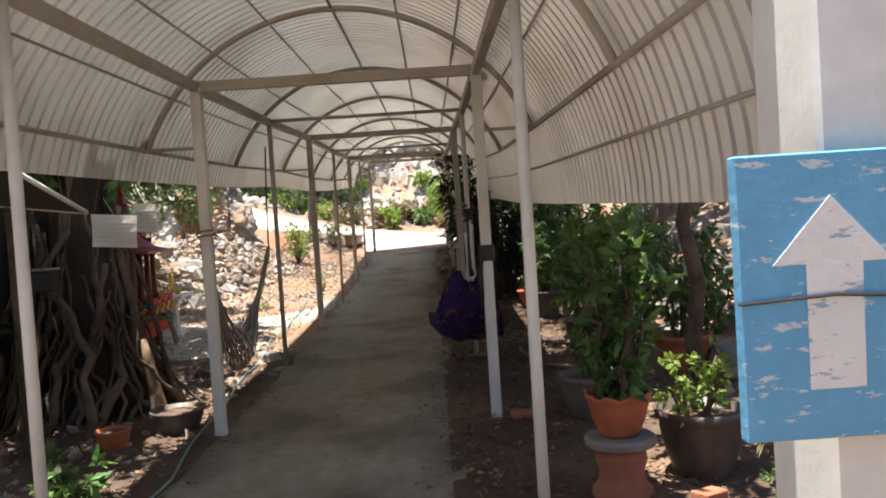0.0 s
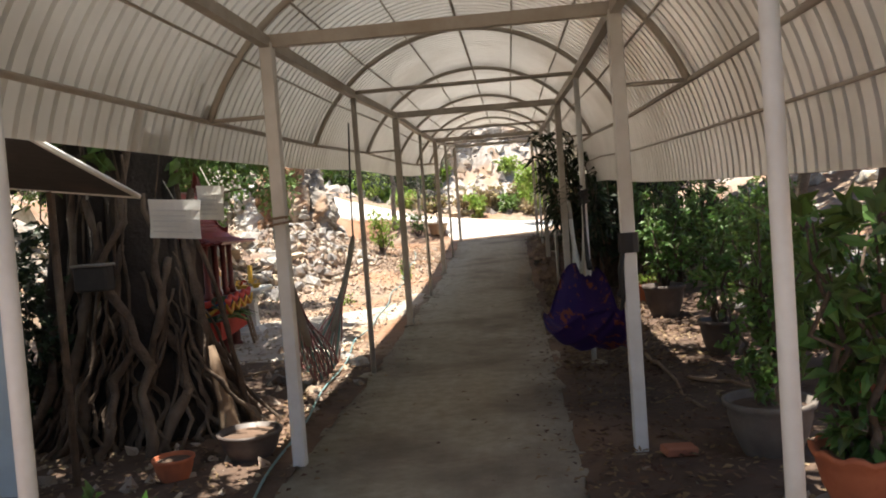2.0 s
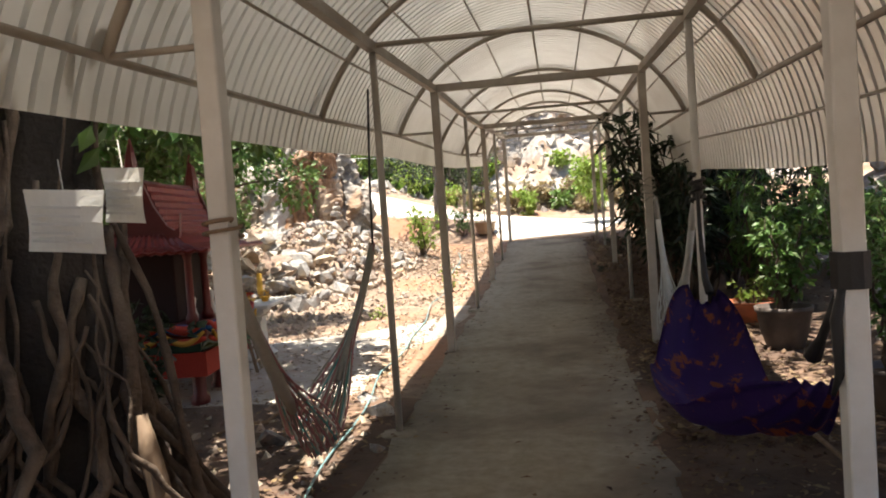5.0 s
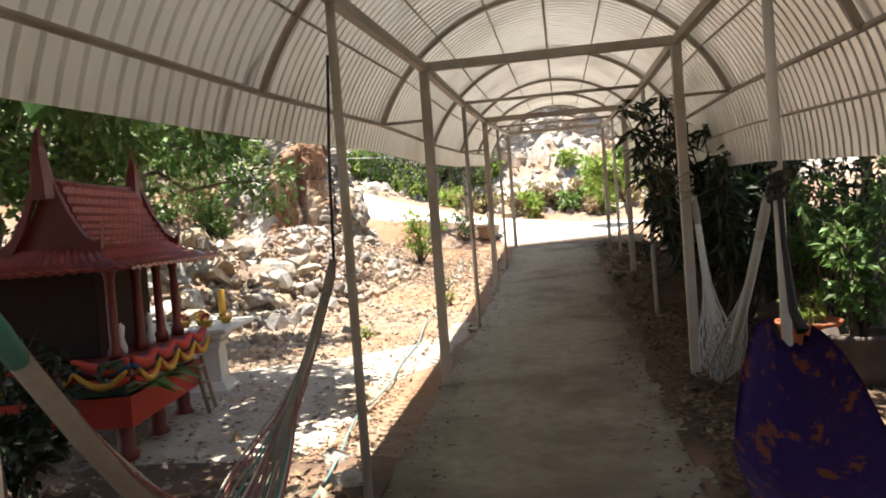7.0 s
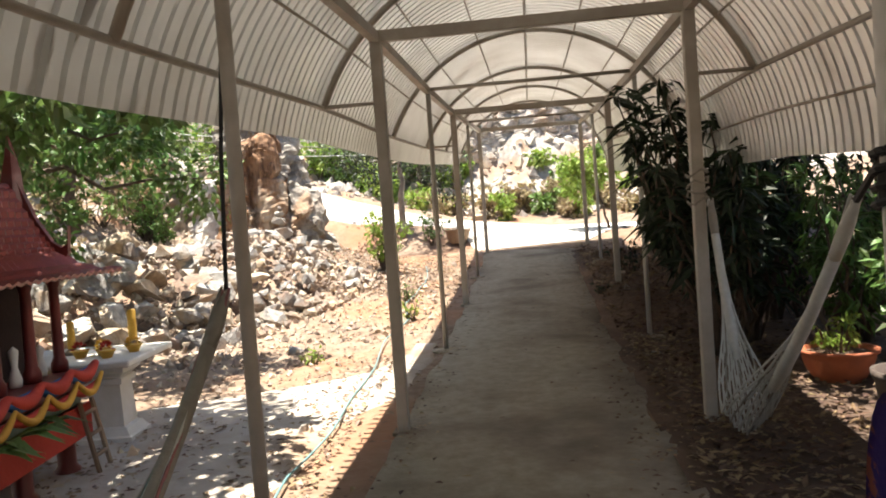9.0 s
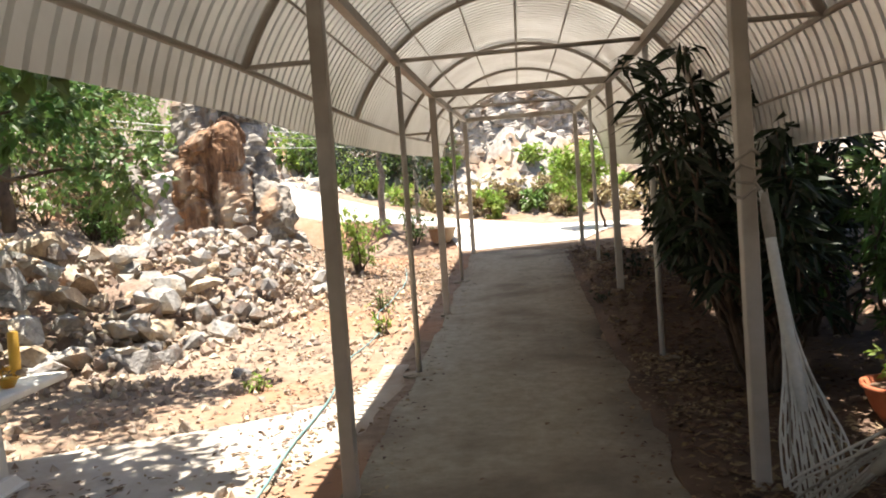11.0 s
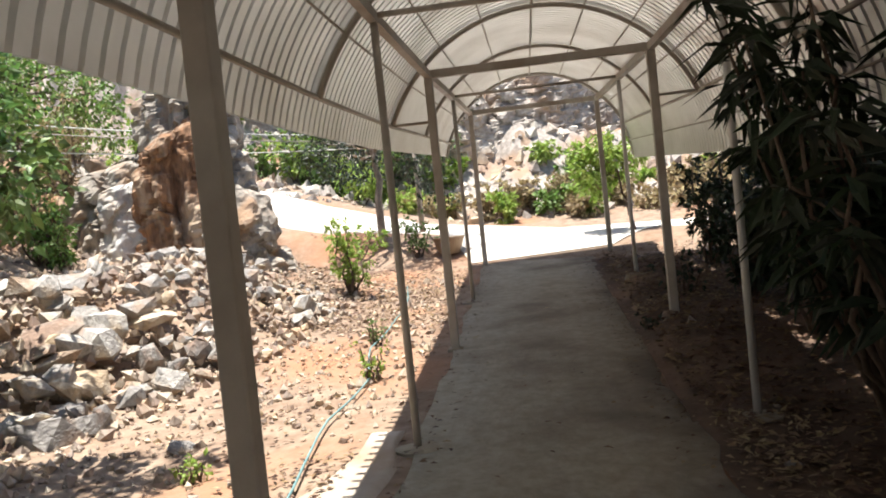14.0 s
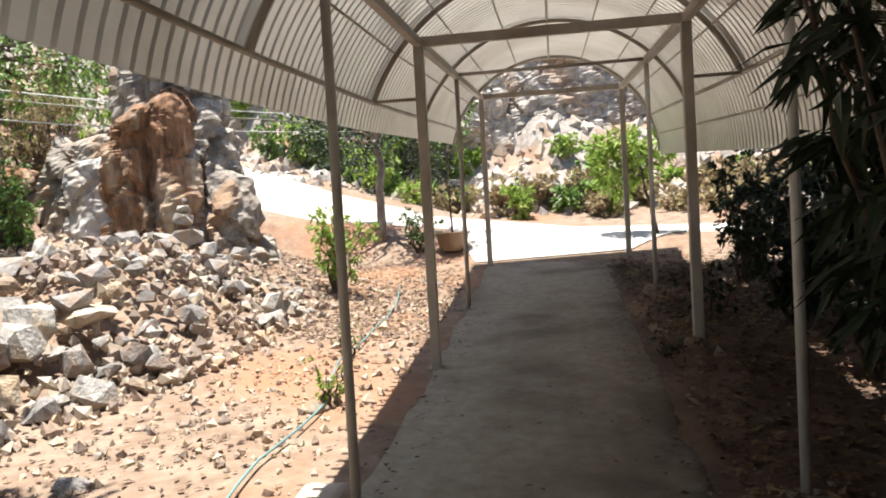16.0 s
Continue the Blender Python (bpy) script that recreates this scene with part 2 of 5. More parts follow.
xs = axis(-160, 160, -11, 6, 0.17, 14)
ys = axis(-120, 220, 0, 40, 0.2, 14)
verts = [(x, y, land(x, y)) for y in ys for x in xs]
nx = len(xs)
faces = [(j * nx + i, j * nx + i + 1, (j + 1) * nx + i + 1, (j + 1) * nx + i) for j in range(len(ys) - 1) for i in range(nx - 1)]
me = bpy.data.meshes.new("ground")
me.from_pydata(verts, [], faces)
me.shade_smooth()
me.materials.append(M_soil)
me.materials.append(M_hillrock)
for p in me.polygons:
    cx, cy, cz = p.center
    steep = p.normal.z
    n_ = fbm(cx, cy, 0.5) + 0.5 * fbm(cx, cy, 1.7)
    if (cy > 31.2 + 0.18 * max(0, -cx) and n_ > -0.45) or (cx < -7.2 and cy > 12 and n_ > 0.12) or (cx > 3.2 and n_ > 0.25):
        p.material_index = 1
ground = tagged(new("ground", me), "dry reddish soil with stones and leaf litter", "ground", kind="structure")

# concrete walkway under the roof, with worn uneven edges
bm = bmesh.new()
rows = []
yy = -6.0
while yy < 22.3:
    wl, wr = 0.06 * fbm(1.0, yy, 1.7), 0.13 * fbm(9.0, yy, 1.3) + 0.05 * fbm(5.0, yy, 4.0)
    x0, x1 = -1.24 + wl, 0.62 + wr
    z = lie(yy) + 0.02
    xs2 = [x0, x0 + 0.02, -0.6, 0.0, x1 - 0.03, x1]
    rows.append([bm.verts.new((x, yy, z + 0.012 * fbm(x, yy, 0.9) - (0.09 if k in (0, 5) else 0))) for k, x in enumerate(xs2)])
    yy += 0.2
for a, b in zip(rows, rows[1:]):
    for k in range(5):
        bm.faces.new((a[k], a[k + 1], b[k + 1], b[k]))
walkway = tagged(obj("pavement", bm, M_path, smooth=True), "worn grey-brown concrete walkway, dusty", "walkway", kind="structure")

# road of pale concrete
bm = bmesh.new()
rows = []
fine = []
for (x0, y0, z0), (x1, y1, z1) in zip(ROAD, ROAD[1:]):
    n = max(2, int(math.hypot(x1 - x0, y1 - y0) / 0.6))
    fine += [(x0 + (x1 - x0) * k / n, y0 + (y1 - y0) * k / n) for k in range(n)]
for i in range(1, len(fine) - 1):
    tx, ty = fine[i + 1][0] - fine[i - 1][0], fine[i + 1][1] - fine[i - 1][1]
    l = math.hypot(tx, ty)
    px, py = -ty / l, tx / l
    row = []
    for w in (-2.3, -2.27, -1.2, 0, 1.2, 2.17, 2.2):
        wide = 1 + 0.4 * smooth(-2, -5, fine[i][0]) * (w > 0)
        x, y = fine[i][0] + px * w * wide, fine[i][1] + py * w * wide
        row.append(bm.verts.new((x, y, road_near(x, y)[1] + (0.035 if abs(w) < 2.19 else -0.15))))
    rows.append(row)
for a, b in zip(rows, rows[1:]):
    for k in range(6):
        bm.faces.new((a[k], a[k + 1], b[k + 1], b[k]))
road = tagged(obj("road", bm, M_road, smooth=True), "sunlit pale concrete road climbing a hill", "road", kind="structure")
bm = bmesh.new()
rows = []
for k in range(20):
    y = 22.28 + k * 0.15
    rows.append([bm.verts.new((x, y, land(x, y) + 0.022)) for x in np.linspace(-1.45 - 0.05 * k, 1.0 + 0.14 * k, 8)])
for a, b in zip(rows, rows[1:]):
    for k in range(7):
        bm.faces.new((a[k], a[k + 1], b[k + 1], b[k]))
tagged(obj("road_apron", bm, M_road, smooth=True), "pale concrete apron joining walkway and road", "road", kind="structure")

# ---------------- the arched shelter ----------------
XL, XR, XC, RAD = -1.2, 0.93, -0.135, 1.6
STATIONS = [(3.35, 0), (5.93, 1), (8.5, 0), (11.22, 1), (13.91, 0), (16.51, 1), (19.0, 0), (22.05, 1)]
Y0, Y1 = 1.95, 22.2


def top(y):
    return float(np.interp(y, (0, 5.93, 8.5, 11.2, 13.9, 16.5, 22.1), (2.70, 2.87, 2.96, 3.11, 3.18, 3.30, 3.68)))


def arch(a, y, r=RAD):
    """Point of the roof's curve: a degrees from the crown, towards +x."""
    return Vector((XC + r * math.sin(radians(a)), y, top(y) - 1.07 + r * math.cos(radians(a))))


bm = bmesh.new()
rows = []
yy, pitch = Y0, 0.112
angles = list(np.linspace(-76.6, 90, 44))
while yy < Y1:
    for o, dep in ((0, 0), (0.078, 0), (0.080, 0.060), (0.110, 0.060)):
        rows.append([bm.verts.new(arch(a, yy + o, RAD + 0.018 + dep)) for a in angles])
    yy += pitch
for a, b in zip(rows, rows[1:]):
    for k in range(len(angles) - 1):
        bm.faces.new((a[k], b[k], b[k + 1], a[k + 1]))
roof = tagged(obj("ceiling", bm, M_sheet), "pale corrugated sheet roof bent into a long arch", "roof", kind="structure")


def square_post(name, x, y, label):
    g = lie(y) + 0.01 + (bed_rise(x, y) if x > 0 else 0)
    t = thing(name, (x, y, g), label, "post", "shelter posts")
    h = top(y) - g - 0.02
    part("shaft", boxed(-0.04, -0.04, 0, 0.04, 0.04, h, bevel=0.006), M_white if y < 9 else M_post_backlit, t)
    part("base_plate", boxed(-0.075, -0.075, -0.02, 0.075, 0.075, 0.012, bevel=0.004), M_path, t)
    return t


def round_post(name, x, y, label):
    if x > 0 and 13 < y < 15:
        x, y = 0.965, 14.08
    g = lie(y) + 0.01 + (bed_rise(x, y) if x > 0 else 0)
    t = thing(name, (x, y, g), label, "post", "shelter posts")
    h = top(y) - g - 0.02
    part("shaft", tube(bmesh.new(), [(0, 0, 0), (0, 0, h)], 0.026, 12), M_white if y < 7 or x > 0 else M_post_backlit, t, smooth=True)
    r = random.Random(int(y * 100 + x * 10))
    bm = bmesh.new()
    lathe(bm, [(0.16, -0.06), (0.15, 0.005), (0.10, 0.02), (0.03, 0.025)], 11)
    for v in bm.verts:
        v.co.x *= 1 + 0.2 * r.uniform(-1, 1)
        v.co.y *= 1 + 0.2 * r.uniform(-1, 1)
    part("footing", bm, M_path, t)
    return t


frame_root = thing("shelter_frame", (0, 2, lie(2)), "off-white painted steel tube frame of an arched walkway roof", "frame")
INV = frame_root.matrix_world.inverted()


def fpart(name, bm, material=M_steel, smooth=True):
    bm.transform(INV)
    return part(name, bm, material, frame_root, smooth=smooth)


for y, thick in STATIONS:
    for x in (XL, XR):
        (square_post if thick else round_post)("square_post" if thick else "round_post", x, y, "white painted square steel post on a concrete base" if thick else "thin white round steel post in a concrete footing")
    if thick:
        fpart("tie_beam", boxed(XL - 0.03, y - 0.025, top(y) - 0.05, XR + 0.03, y + 0.025, top(y) + 0.03, bevel=0.004), smooth=False)
        for sx in (XL, XR):
            e = arch(-68 if sx < 0 else 68, y)
            fpart("strut", tube(bmesh.new(), [(sx, y, e.z), e], 0.014, 8))
    else:
        fpart("tie_rod", tube(bmesh.new(), [(XL, y, top(y)), (XR, y, top(y))], 0.02, 8))
    fpart("arch_rib", tube(bmesh.new(), [arch(a, y, RAD - 0.012) for a in np.linspace(-68, 68, 34)], 0.024, 8))
for y in (Y0 + 0.03, Y1 - 0.03):
    fpart("arch_rib", tube(bmesh.new(), [arch(a, y, RAD - 0.004) for a in np.linspace(-76, 88, 36)], 0.016, 8))
STEP = [Y0 + (Y1 - Y0) * k / 40 for k in range(41)]
for sx in (XL, XR):
    bm = bmesh.new()
    rr = []
    for y in STEP:
        z = top(y)
        rr.append([bm.verts.new((sx + dx, y, z + dz)) for dx, dz in ((-0.03, -0.05), (0.03, -0.05), (0.03, 0.02), (-0.03, 0.02))])
    for a, b in zip(rr, rr[1:]):
        for k in range(4):
            bm.faces.new((a[k], a[(k + 1) % 4], b[(k + 1) % 4], b[k]))
    fpart("eaves_beam", bm, smooth=False)
for a, r in ((-68, 0.017), (68, 0.017), (-52, 0.009), (-35, 0.009), (-18, 0.009), (0, 0.013), (18, 0.009), (35, 0.009), (52, 0.009), (79, 0.009)):
    fpart("purlin", tube(bmesh.new(), [arch(a, y, RAD - 0.004) for y in STEP], r, 6))

# ---------------- stones ----------------


def stone_mesh(name, seed, material, flat=0.7):
    """A broken angular stone about one metre across."""
    r = random.Random(seed)
    bm = bmesh.new()
    for _ in range(15):
        d = rand_dir(r)
        bm.verts.new(Vector((d.x, d.y, d.z * flat)) * 0.5 * r.uniform(0.82, 1.08))
    hull = bmesh.ops.convex_hull(bm, input=bm.verts[:])
    bmesh.ops.delete(bm, geom=[g for g in hull["geom_interior"] if isinstance(g, bmesh.types.BMVert)], context="VERTS")
    me = bpy.data.meshes.new(name)
    bm.to_mesh(me)
    bm.free()
    me.materials.append(material)
    return me


STONES = [stone_mesh("stone", k, M_rock) for k in range(12)]
M_rock_brown = mat("brown_stone", (0.42, 0.31, 0.22), (0.19, 0.14, 0.10), 5.0, 0.95, 1.0, c=(0.50, 0.44, 0.37), big=1.8, vary=0.3, bscale=16)
M_gravel = mat("pale_gravel", (0.43, 0.37, 0.31), (0.25, 0.19, 0.145), 8.0, 0.95, 0.5, c=(0.42, 0.30, 0.21), big=2.0, vary=0.35)
STONES_BROWN = [stone_mesh("brown_stone", 40 + k, M_rock_brown) for k in range(5)]


def stone(x, y, size, rng, parent=None, brown=0.2, sink=0.25, z=None, name="stone"):
    me = rng.choice(STONES_BROWN if rng.random() < brown else STONES)
    ob = new(name, me)
    zz = land(x, y) if z is None else z
    s = size * Vector((rng.uniform(0.8, 1.25), rng.uniform(0.75, 1.1), rng.uniform(0.75, 1.15)))
    ob.matrix_world = Matrix.LocRotScale((x, y, zz + s.z * (0.35 - sink)), Euler((rng.uniform(-0.5, 0.5), rng.uniform(-0.5, 0.5), rng.uniform(0, 6.28))), s)
    if parent:
        ob.parent = parent
        ob.matrix_parent_inverse = parent.matrix_world.inverted()
    return ob


rng = random.Random(11)
heap = thing("rubble_heap", (-5.0, 16.5, land(-5.0, 16.5)), "sunlit heap of broken grey and tan limestone rubble", "rubble")


def heap_height(x, y):
    """Height of the heap's body above the ground."""
    a = 0.75 * math.exp(-((x + 5.8) / 1.0) ** 2 - ((y - 15.4) / 1.3) ** 2)
    b = 0.35 * math.exp(-((x + 4.6) / 1.1) ** 2 - ((y - 17.2) / 1.3) ** 2)
    return a + b


placed = 0
while placed < 290:
    y = rng.uniform(13.6, 19.6)
    x = rng.uniform(-8.0, -2.7)
    front = -3.0 - 0.9 * smooth(17.8, 14.2, y) - 0.25 * (y > 18.8)
    if x > front or x < -7.8 + 0.25 * (y - 14):
        continue
    near = smooth(17.4, 15.0, y) * smooth(-3.4, -4.6, x)
    size = rng.uniform(0.10, 0.27) if rng.random() < 0.85 else rng.uniform(0.25, 0.40)
    if rng.random() < near * 0.8:
        size = rng.uniform(0.30, 0.62)
    stone(x, y, size, rng, heap, brown=0.12 + 0.25 * near, z=land(x, y) + heap_height(x, y) + rng.uniform(-0.04, 0.05))
    placed += 1
# body of the heap: small rubble that fills the gaps
bm = bmesh.new()
for _ in range(2600):
    x, y = rng.uniform(-8, -2.6), rng.uniform(13.4, 19.8)
    if x > -2.8 - 0.9 * smooth(17.8, 14.2, y):
        continue
    p = Vector((x, y, land(x, y) + heap_height(x, y) + rng.uniform(-0.05, 0.03)))
    s = rng.uniform(0.03, 0.10)
    m = Matrix.LocRotScale(p, Euler((rng.uniform(0, 6), rng.uniform(0, 6), rng.uniform(0, 6))), (s, s * 0.8, s * 0.6))
    vs = [bm.verts.new(m @ Vector(v)) for v in ((1, 0, -.2), (0, 1, .1), (-1, .1, 0), (0, -1, .2), (.1, .1, 1), (-.1, 0, -1))]
    for a, b in ((0, 1), (1, 2), (2, 3), (3, 0)):
        bm.faces.new((vs[a], vs[b], vs[4]))
        bm.faces.new((vs[b], vs[a], vs[5]))
small = tagged(obj("small_rubble", bm, M_gravel), "small broken limestone rubble filling a heap", "rubble", kind="stuff")

# gravel and stones strewn over the open soil
bm = bmesh.new()
for _ in range(14000):
    if rng.random() < 0.72:
        x, y = rng.uniform(-6.5, -1.45), rng.uniform(8, 21)
    elif rng.random() < 0.12:
        x, y = rng.uniform(0.75, 4.5), rng.uniform(3.0, 21)
    else:
        x, y = rng.uniform(-5, -1.4), rng.uniform(2, 9)
    if -2.7 < x < -1.3 and 10.2 < y < 14.5 and rng.random() < 0.8:
        continue
    s = 0.006 + 0.05 * rng.random() ** 3 if rng.random() < 0.97 else rng.uniform(0.04, 0.09)
    m = Matrix.LocRotScale((x, y, land(x, y) + s * 0.2), Euler((rng.uniform(0, 6), rng.uniform(0, 6), rng.uniform(0, 6))), (s, s * 0.8, s * 0.6))
    vs = [bm.verts.new(m @ Vector(v)) for v in ((1, 0, -.2), (0, 1, .1), (-1, .1, 0), (0, -1, .2), (.1, .1, 1), (-.1, 0, -1))]
    for a, b in ((0, 1), (1, 2), (2, 3), (3, 0)):
        bm.faces.new((vs[a], vs[b], vs[4]))
        bm.faces.new((vs[b], vs[a], vs[5]))
tagged(obj("gravel", bm, M_gravel), "loose gravel and stones strewn over dry soil", "gravel", kind="stuff")
M_litter = mat("dead_leaf", (0.18, 0.10, 0.056), (0.085, 0.05, 0.03), 5, 0.8, 0.0, c=(0.30, 0.215, 0.14), vary=0.6, translucent=0.15)
bm = bmesh.new()
for _ in range(15000):
    if rng.random() < 0.55:
        x, y = 0.68 + abs(rng.gauss(0, 1.1)), rng.uniform(2.5, 21.5)
    else:
        x, y = -1.32 - abs(rng.gauss(0, 1.3)), rng.uniform(2.5, 21)
    if x < -1.3 and y > 9 and rng.random() < (0.8 if -2.2 < x and y > 10.4 else 0.35):
        continue
    a = rng.uniform(0, 6.28)
    leaf(bm, Vector((x, y, land(x, y) + rng.uniform(0.006, 0.02) + (0.03 if x > 0.6 or y < 9.4 else 0))), Vector((math.cos(a), math.sin(a), rng.uniform(-0.1, 0.15))), rand_dir(rng, 2.5), rng.uniform(0.03, 0.085), rng.uniform(0.015, 0.04), rng.uniform(-0.3, 0.3))
for k in range(9500):
    x, y = (rng.uniform(-4.4, -1.45), rng.uniform(17.5, 22)) if k < 3200 else (0.68 + abs(rng.gauss(0, 1.0)), rng.uniform(8, 22))
    a = rng.uniform(0, 6.28)
    leaf(bm, Vector((x, y, land(x, y) + rng.uniform(0.006, 0.02) + (0.03 if x > 0.6 else 0))), Vector((math.cos(a), math.sin(a), rng.uniform(-0.1, 0.25))), rand_dir(rng, 2), rng.uniform(0.04, 0.11), rng.uniform(0.015, 0.045), rng.uniform(-0.3, 0.3))
for _ in range(420):
    x, y = rng.choice((rng.uniform(-1.2, -0.9), 0.6 - 0.5 * rng.random() ** 2, 0.6 - 0.3 * rng.random() ** 2, rng.uniform(-1.1, 0.6))), rng.uniform(3, 22)
    a = rng.uniform(0, 6.28)
    leaf(bm, Vector((x, y, lie(y) + 0.034)), Vector((math.cos(a), math.sin(a), 0.1)), rand_dir(rng, 3), rng.uniform(0.03, 0.08), rng.uniform(0.015, 0.035), 0.1)
tagged(obj("leaf_litter", bm, M_litter), "brown dead leaves littering the ground beside the walkway", "leaf litter", kind="stuff")

# tall weathered outcrop with a brown broken face
M_face = mat("rust_rock", (0.33, 0.175, 0.09), (0.075, 0.042, 0.026), 6.5, 0.95, 1.0, c=(0.42, 0.33, 0.24), big=2.2, bscale=14, stretch=(1.8, 1.8, 0.45))
M_grey = mat("grey_outcrop", (0.40, 0.36, 0.31), (0.13, 0.115, 0.10), 6.0, 0.95, 1.0, c=(0.30, 0.20, 0.13), big=1.6, bscale=13, stretch=(1.3, 1.3, 0.7))
M_pale = mat("pale_limestone", (0.60, 0.59, 0.57), (0.30, 0.29, 0.28), 4.0, 0.95, 1.0, c=(0.44, 0.34, 0.25), big=1.8, bscale=9)


def ridged(p):
    return 1 - 2 * abs(noise.noise(p))


def crag(name, x, y, base, w, d, h, seed, material, parent, lean=0.0, taper=0.55):
    """A broken rock mass: an upright body split into blocks, ledges and clefts."""
    bm = bmesh.new()
    n, m = 84, 72
    rows = []
    s = Vector((seed * 7.3, seed * 3.1, 0))
    for j in range(m + 1):
        f = j / m
        k = (1 - f) + f * taper
        if f > 0.82:
            k *= math.sqrt(max(0.02, 1 - ((f - 0.82) / 0.18) ** 2))
        row = []
        for i in range(n):
            a = 2 * math.pi * i / n
            out = Vector((math.cos(a), math.sin(a), 0))
            p = Vector((w * k * out.x + lean * f * f, d * k * out.y, h * f))
            q = p + s
            big = 0.26 * noise.noise(Vector((q.x * 0.9, q.y * 0.9, q.z * 0.5)))
            c1 = noise.voronoi(Vector((q.x * 1.7, q.y * 1.7, q.z * 1.1)))[0]
            c2 = noise.voronoi(Vector((q.x * 4.2, q.y * 4.2, q.z * 2.6)))[0]
            push = big + 0.26 * (0.5 - c1[0]) - 0.15 * (c1[1] - c1[0] < 0.09) + 0.17 * (0.5 - c2[0]) + 0.16 * ridged(Vector((q.x * 2.6, q.y * 2.6, q.z * 0.8))) + 0.08 * noise.noise(q * 7) + 0.05 * noise.noise(q * 15)
            p += out * push * min(1.0, w * 1.3) * (0.45 + 0.55 * k)
            p.z += (0.16 * noise.noise(q * 1.6) + 0.10 * (0.5 - c1[0])) * smooth(0.1, 0.5, f)
            row.append(bm.verts.new(p))
        rows.append(row)
    for a, b in zip(rows, rows[1:]):
        for i in range(n):
            bm.faces.new((a[i], a[(i + 1) % n], b[(i + 1) % n], b[i]))
    bm.faces.new(rows[-1])
    bm.transform(Matrix.Translation((x, y, base)))
    bm.transform(parent.matrix_world.inverted())
    return part(name, bm, material, parent)


oz = land(-5.4, 19.6)
outcrop = thing("rock_outcrop", (-5.4, 19.6, oz), "tall weathered rock outcrop with a rust-brown broken face", "rock")
crag("core", -5.5, 19.7, oz - 0.4, 0.60, 0.5, 2.15, 3, M_face, outcrop, taper=0.8)
crag("core", -5.25, 19.95, oz - 0.4, 0.45, 0.5, 2.5, 5, M_face, outcrop, taper=0.7)
crag("flank", -4.85, 20.25, oz - 0.6, 0.8, 0.65, 2.45, 8, M_grey, outcrop, lean=-0.7, taper=0.35)
crag("streaked_face", -6.35, 19.75, oz - 0.3, 0.42, 0.4, 1.5, 15, M_pale, outcrop, lean=0.15, taper=0.7)
crag("shoulder", -7.05, 20.5, oz - 0.2, 1.0, 0.7, 1.9, 37, M_grey, outcrop, lean=0.5, taper=0.55)
crag("shoulder", -8.4, 20.3, oz - 0.2, 0.8, 0.6, 1.3, 41, M_face, outcrop, lean=0.2, taper=0.7)
crag("cap", -5.75, 20.45, oz - 0.2, 1.0, 0.7, 3.1, 21, M_grey, outcrop, lean=0.25, taper=0.65)
cairn = thing("stone_cairn", (-4.75, 19.2, land(-4.75, 19.2)), "small stack of balanced pale stones", "cairn")
zc = land(-4.75, 19.2) + 0.02
for s in (0.55, 0.36, 0.24, 0.16):
    ob = new("stone", rng.choice(STONES))
    ob.matrix_world = Matrix.LocRotScale((-4.75 + rng.uniform(-.03, .03), 19.2, zc + s * 0.24), Euler((0, 0, rng.uniform(0, 6))), (s, s, s * 0.8))
    ob.parent = cairn
    ob.matrix_parent_inverse = cairn.matrix_world.inverted()
    zc += s * 0.46
for x, y in ((-3.15, 17.95), (-5.6, 17.6), (-4.2, 18.7)):
    c2 = thing("stone_cairn", (x, y, land(x, y)), "small upright pointed stone set on rubble", "cairn")
    z = land(x, y) + heap_height(x, y)
    ob = new("stone", rng.choice(STONES))
    ob.matrix_world = Matrix.LocRotScale((x, y, z + 0.14), Euler((0.1, 1.4, rng.uniform(0, 6))), (0.45, 0.3, 0.3))
    ob.parent = c2
    ob.matrix_parent_inverse = c2.matrix_world.inverted()

for k, (x, y, w, h) in enumerate(((-3.5, 36.5, 2.4, 3.6), (0.5, 37.5, 2.8, 4.6), (4.5, 36.5, 2.2, 3.4), (-8, 39.5, 3.0, 4.5), (-1.5, 41, 3.5, 5.0), (3.5, 42.5, 3.5, 5.5), (8.5, 39, 3, 4.5), (-13, 42, 3.5, 5), (-6, 44.5, 4, 5.5))):
    cf = thing("limestone_crag", (x, y, land(x, y)), "weathered grey limestone face on the hillside", "rock", "rock faces of the hill")
    crag("face", x, y, land(x, y) - 1.6, w, w * 0.6, h, 50 + k, M_hillrock, cf, lean=0.2, taper=0.6)
# boulders over the far hill and banks
GROUP = "boulders on the hillside"
STONES_HILL = [stone_mesh("hill_stone", 70 + k, M_hillrock) for k in range(6)]
for k in range(190):
    x = rng.uniform(-14, 8)
    y = rng.uniform(30.5, 42)
    sz_ = (0.22 + 0.6 * rng.random() ** 2.5) * (1 + 0.04 * (y - 30))
    ob = new("boulder", rng.choice(STONES_HILL))
    ob.matrix_world = Matrix.LocRotScale((x, y, land(x, y) + sz_ * 0.05), Euler((rng.uniform(-0.6, 0.6), rng.uniform(-0.6, 0.6), rng.uniform(0, 6.28))), (sz_ * rng.uniform(0.8, 1.3), sz_, sz_ * rng.uniform(0.7, 1.1)))
    tagged(ob, "pale angular limestone boulder on the hillside", "boulder", GROUP)
bm = bmesh.new()
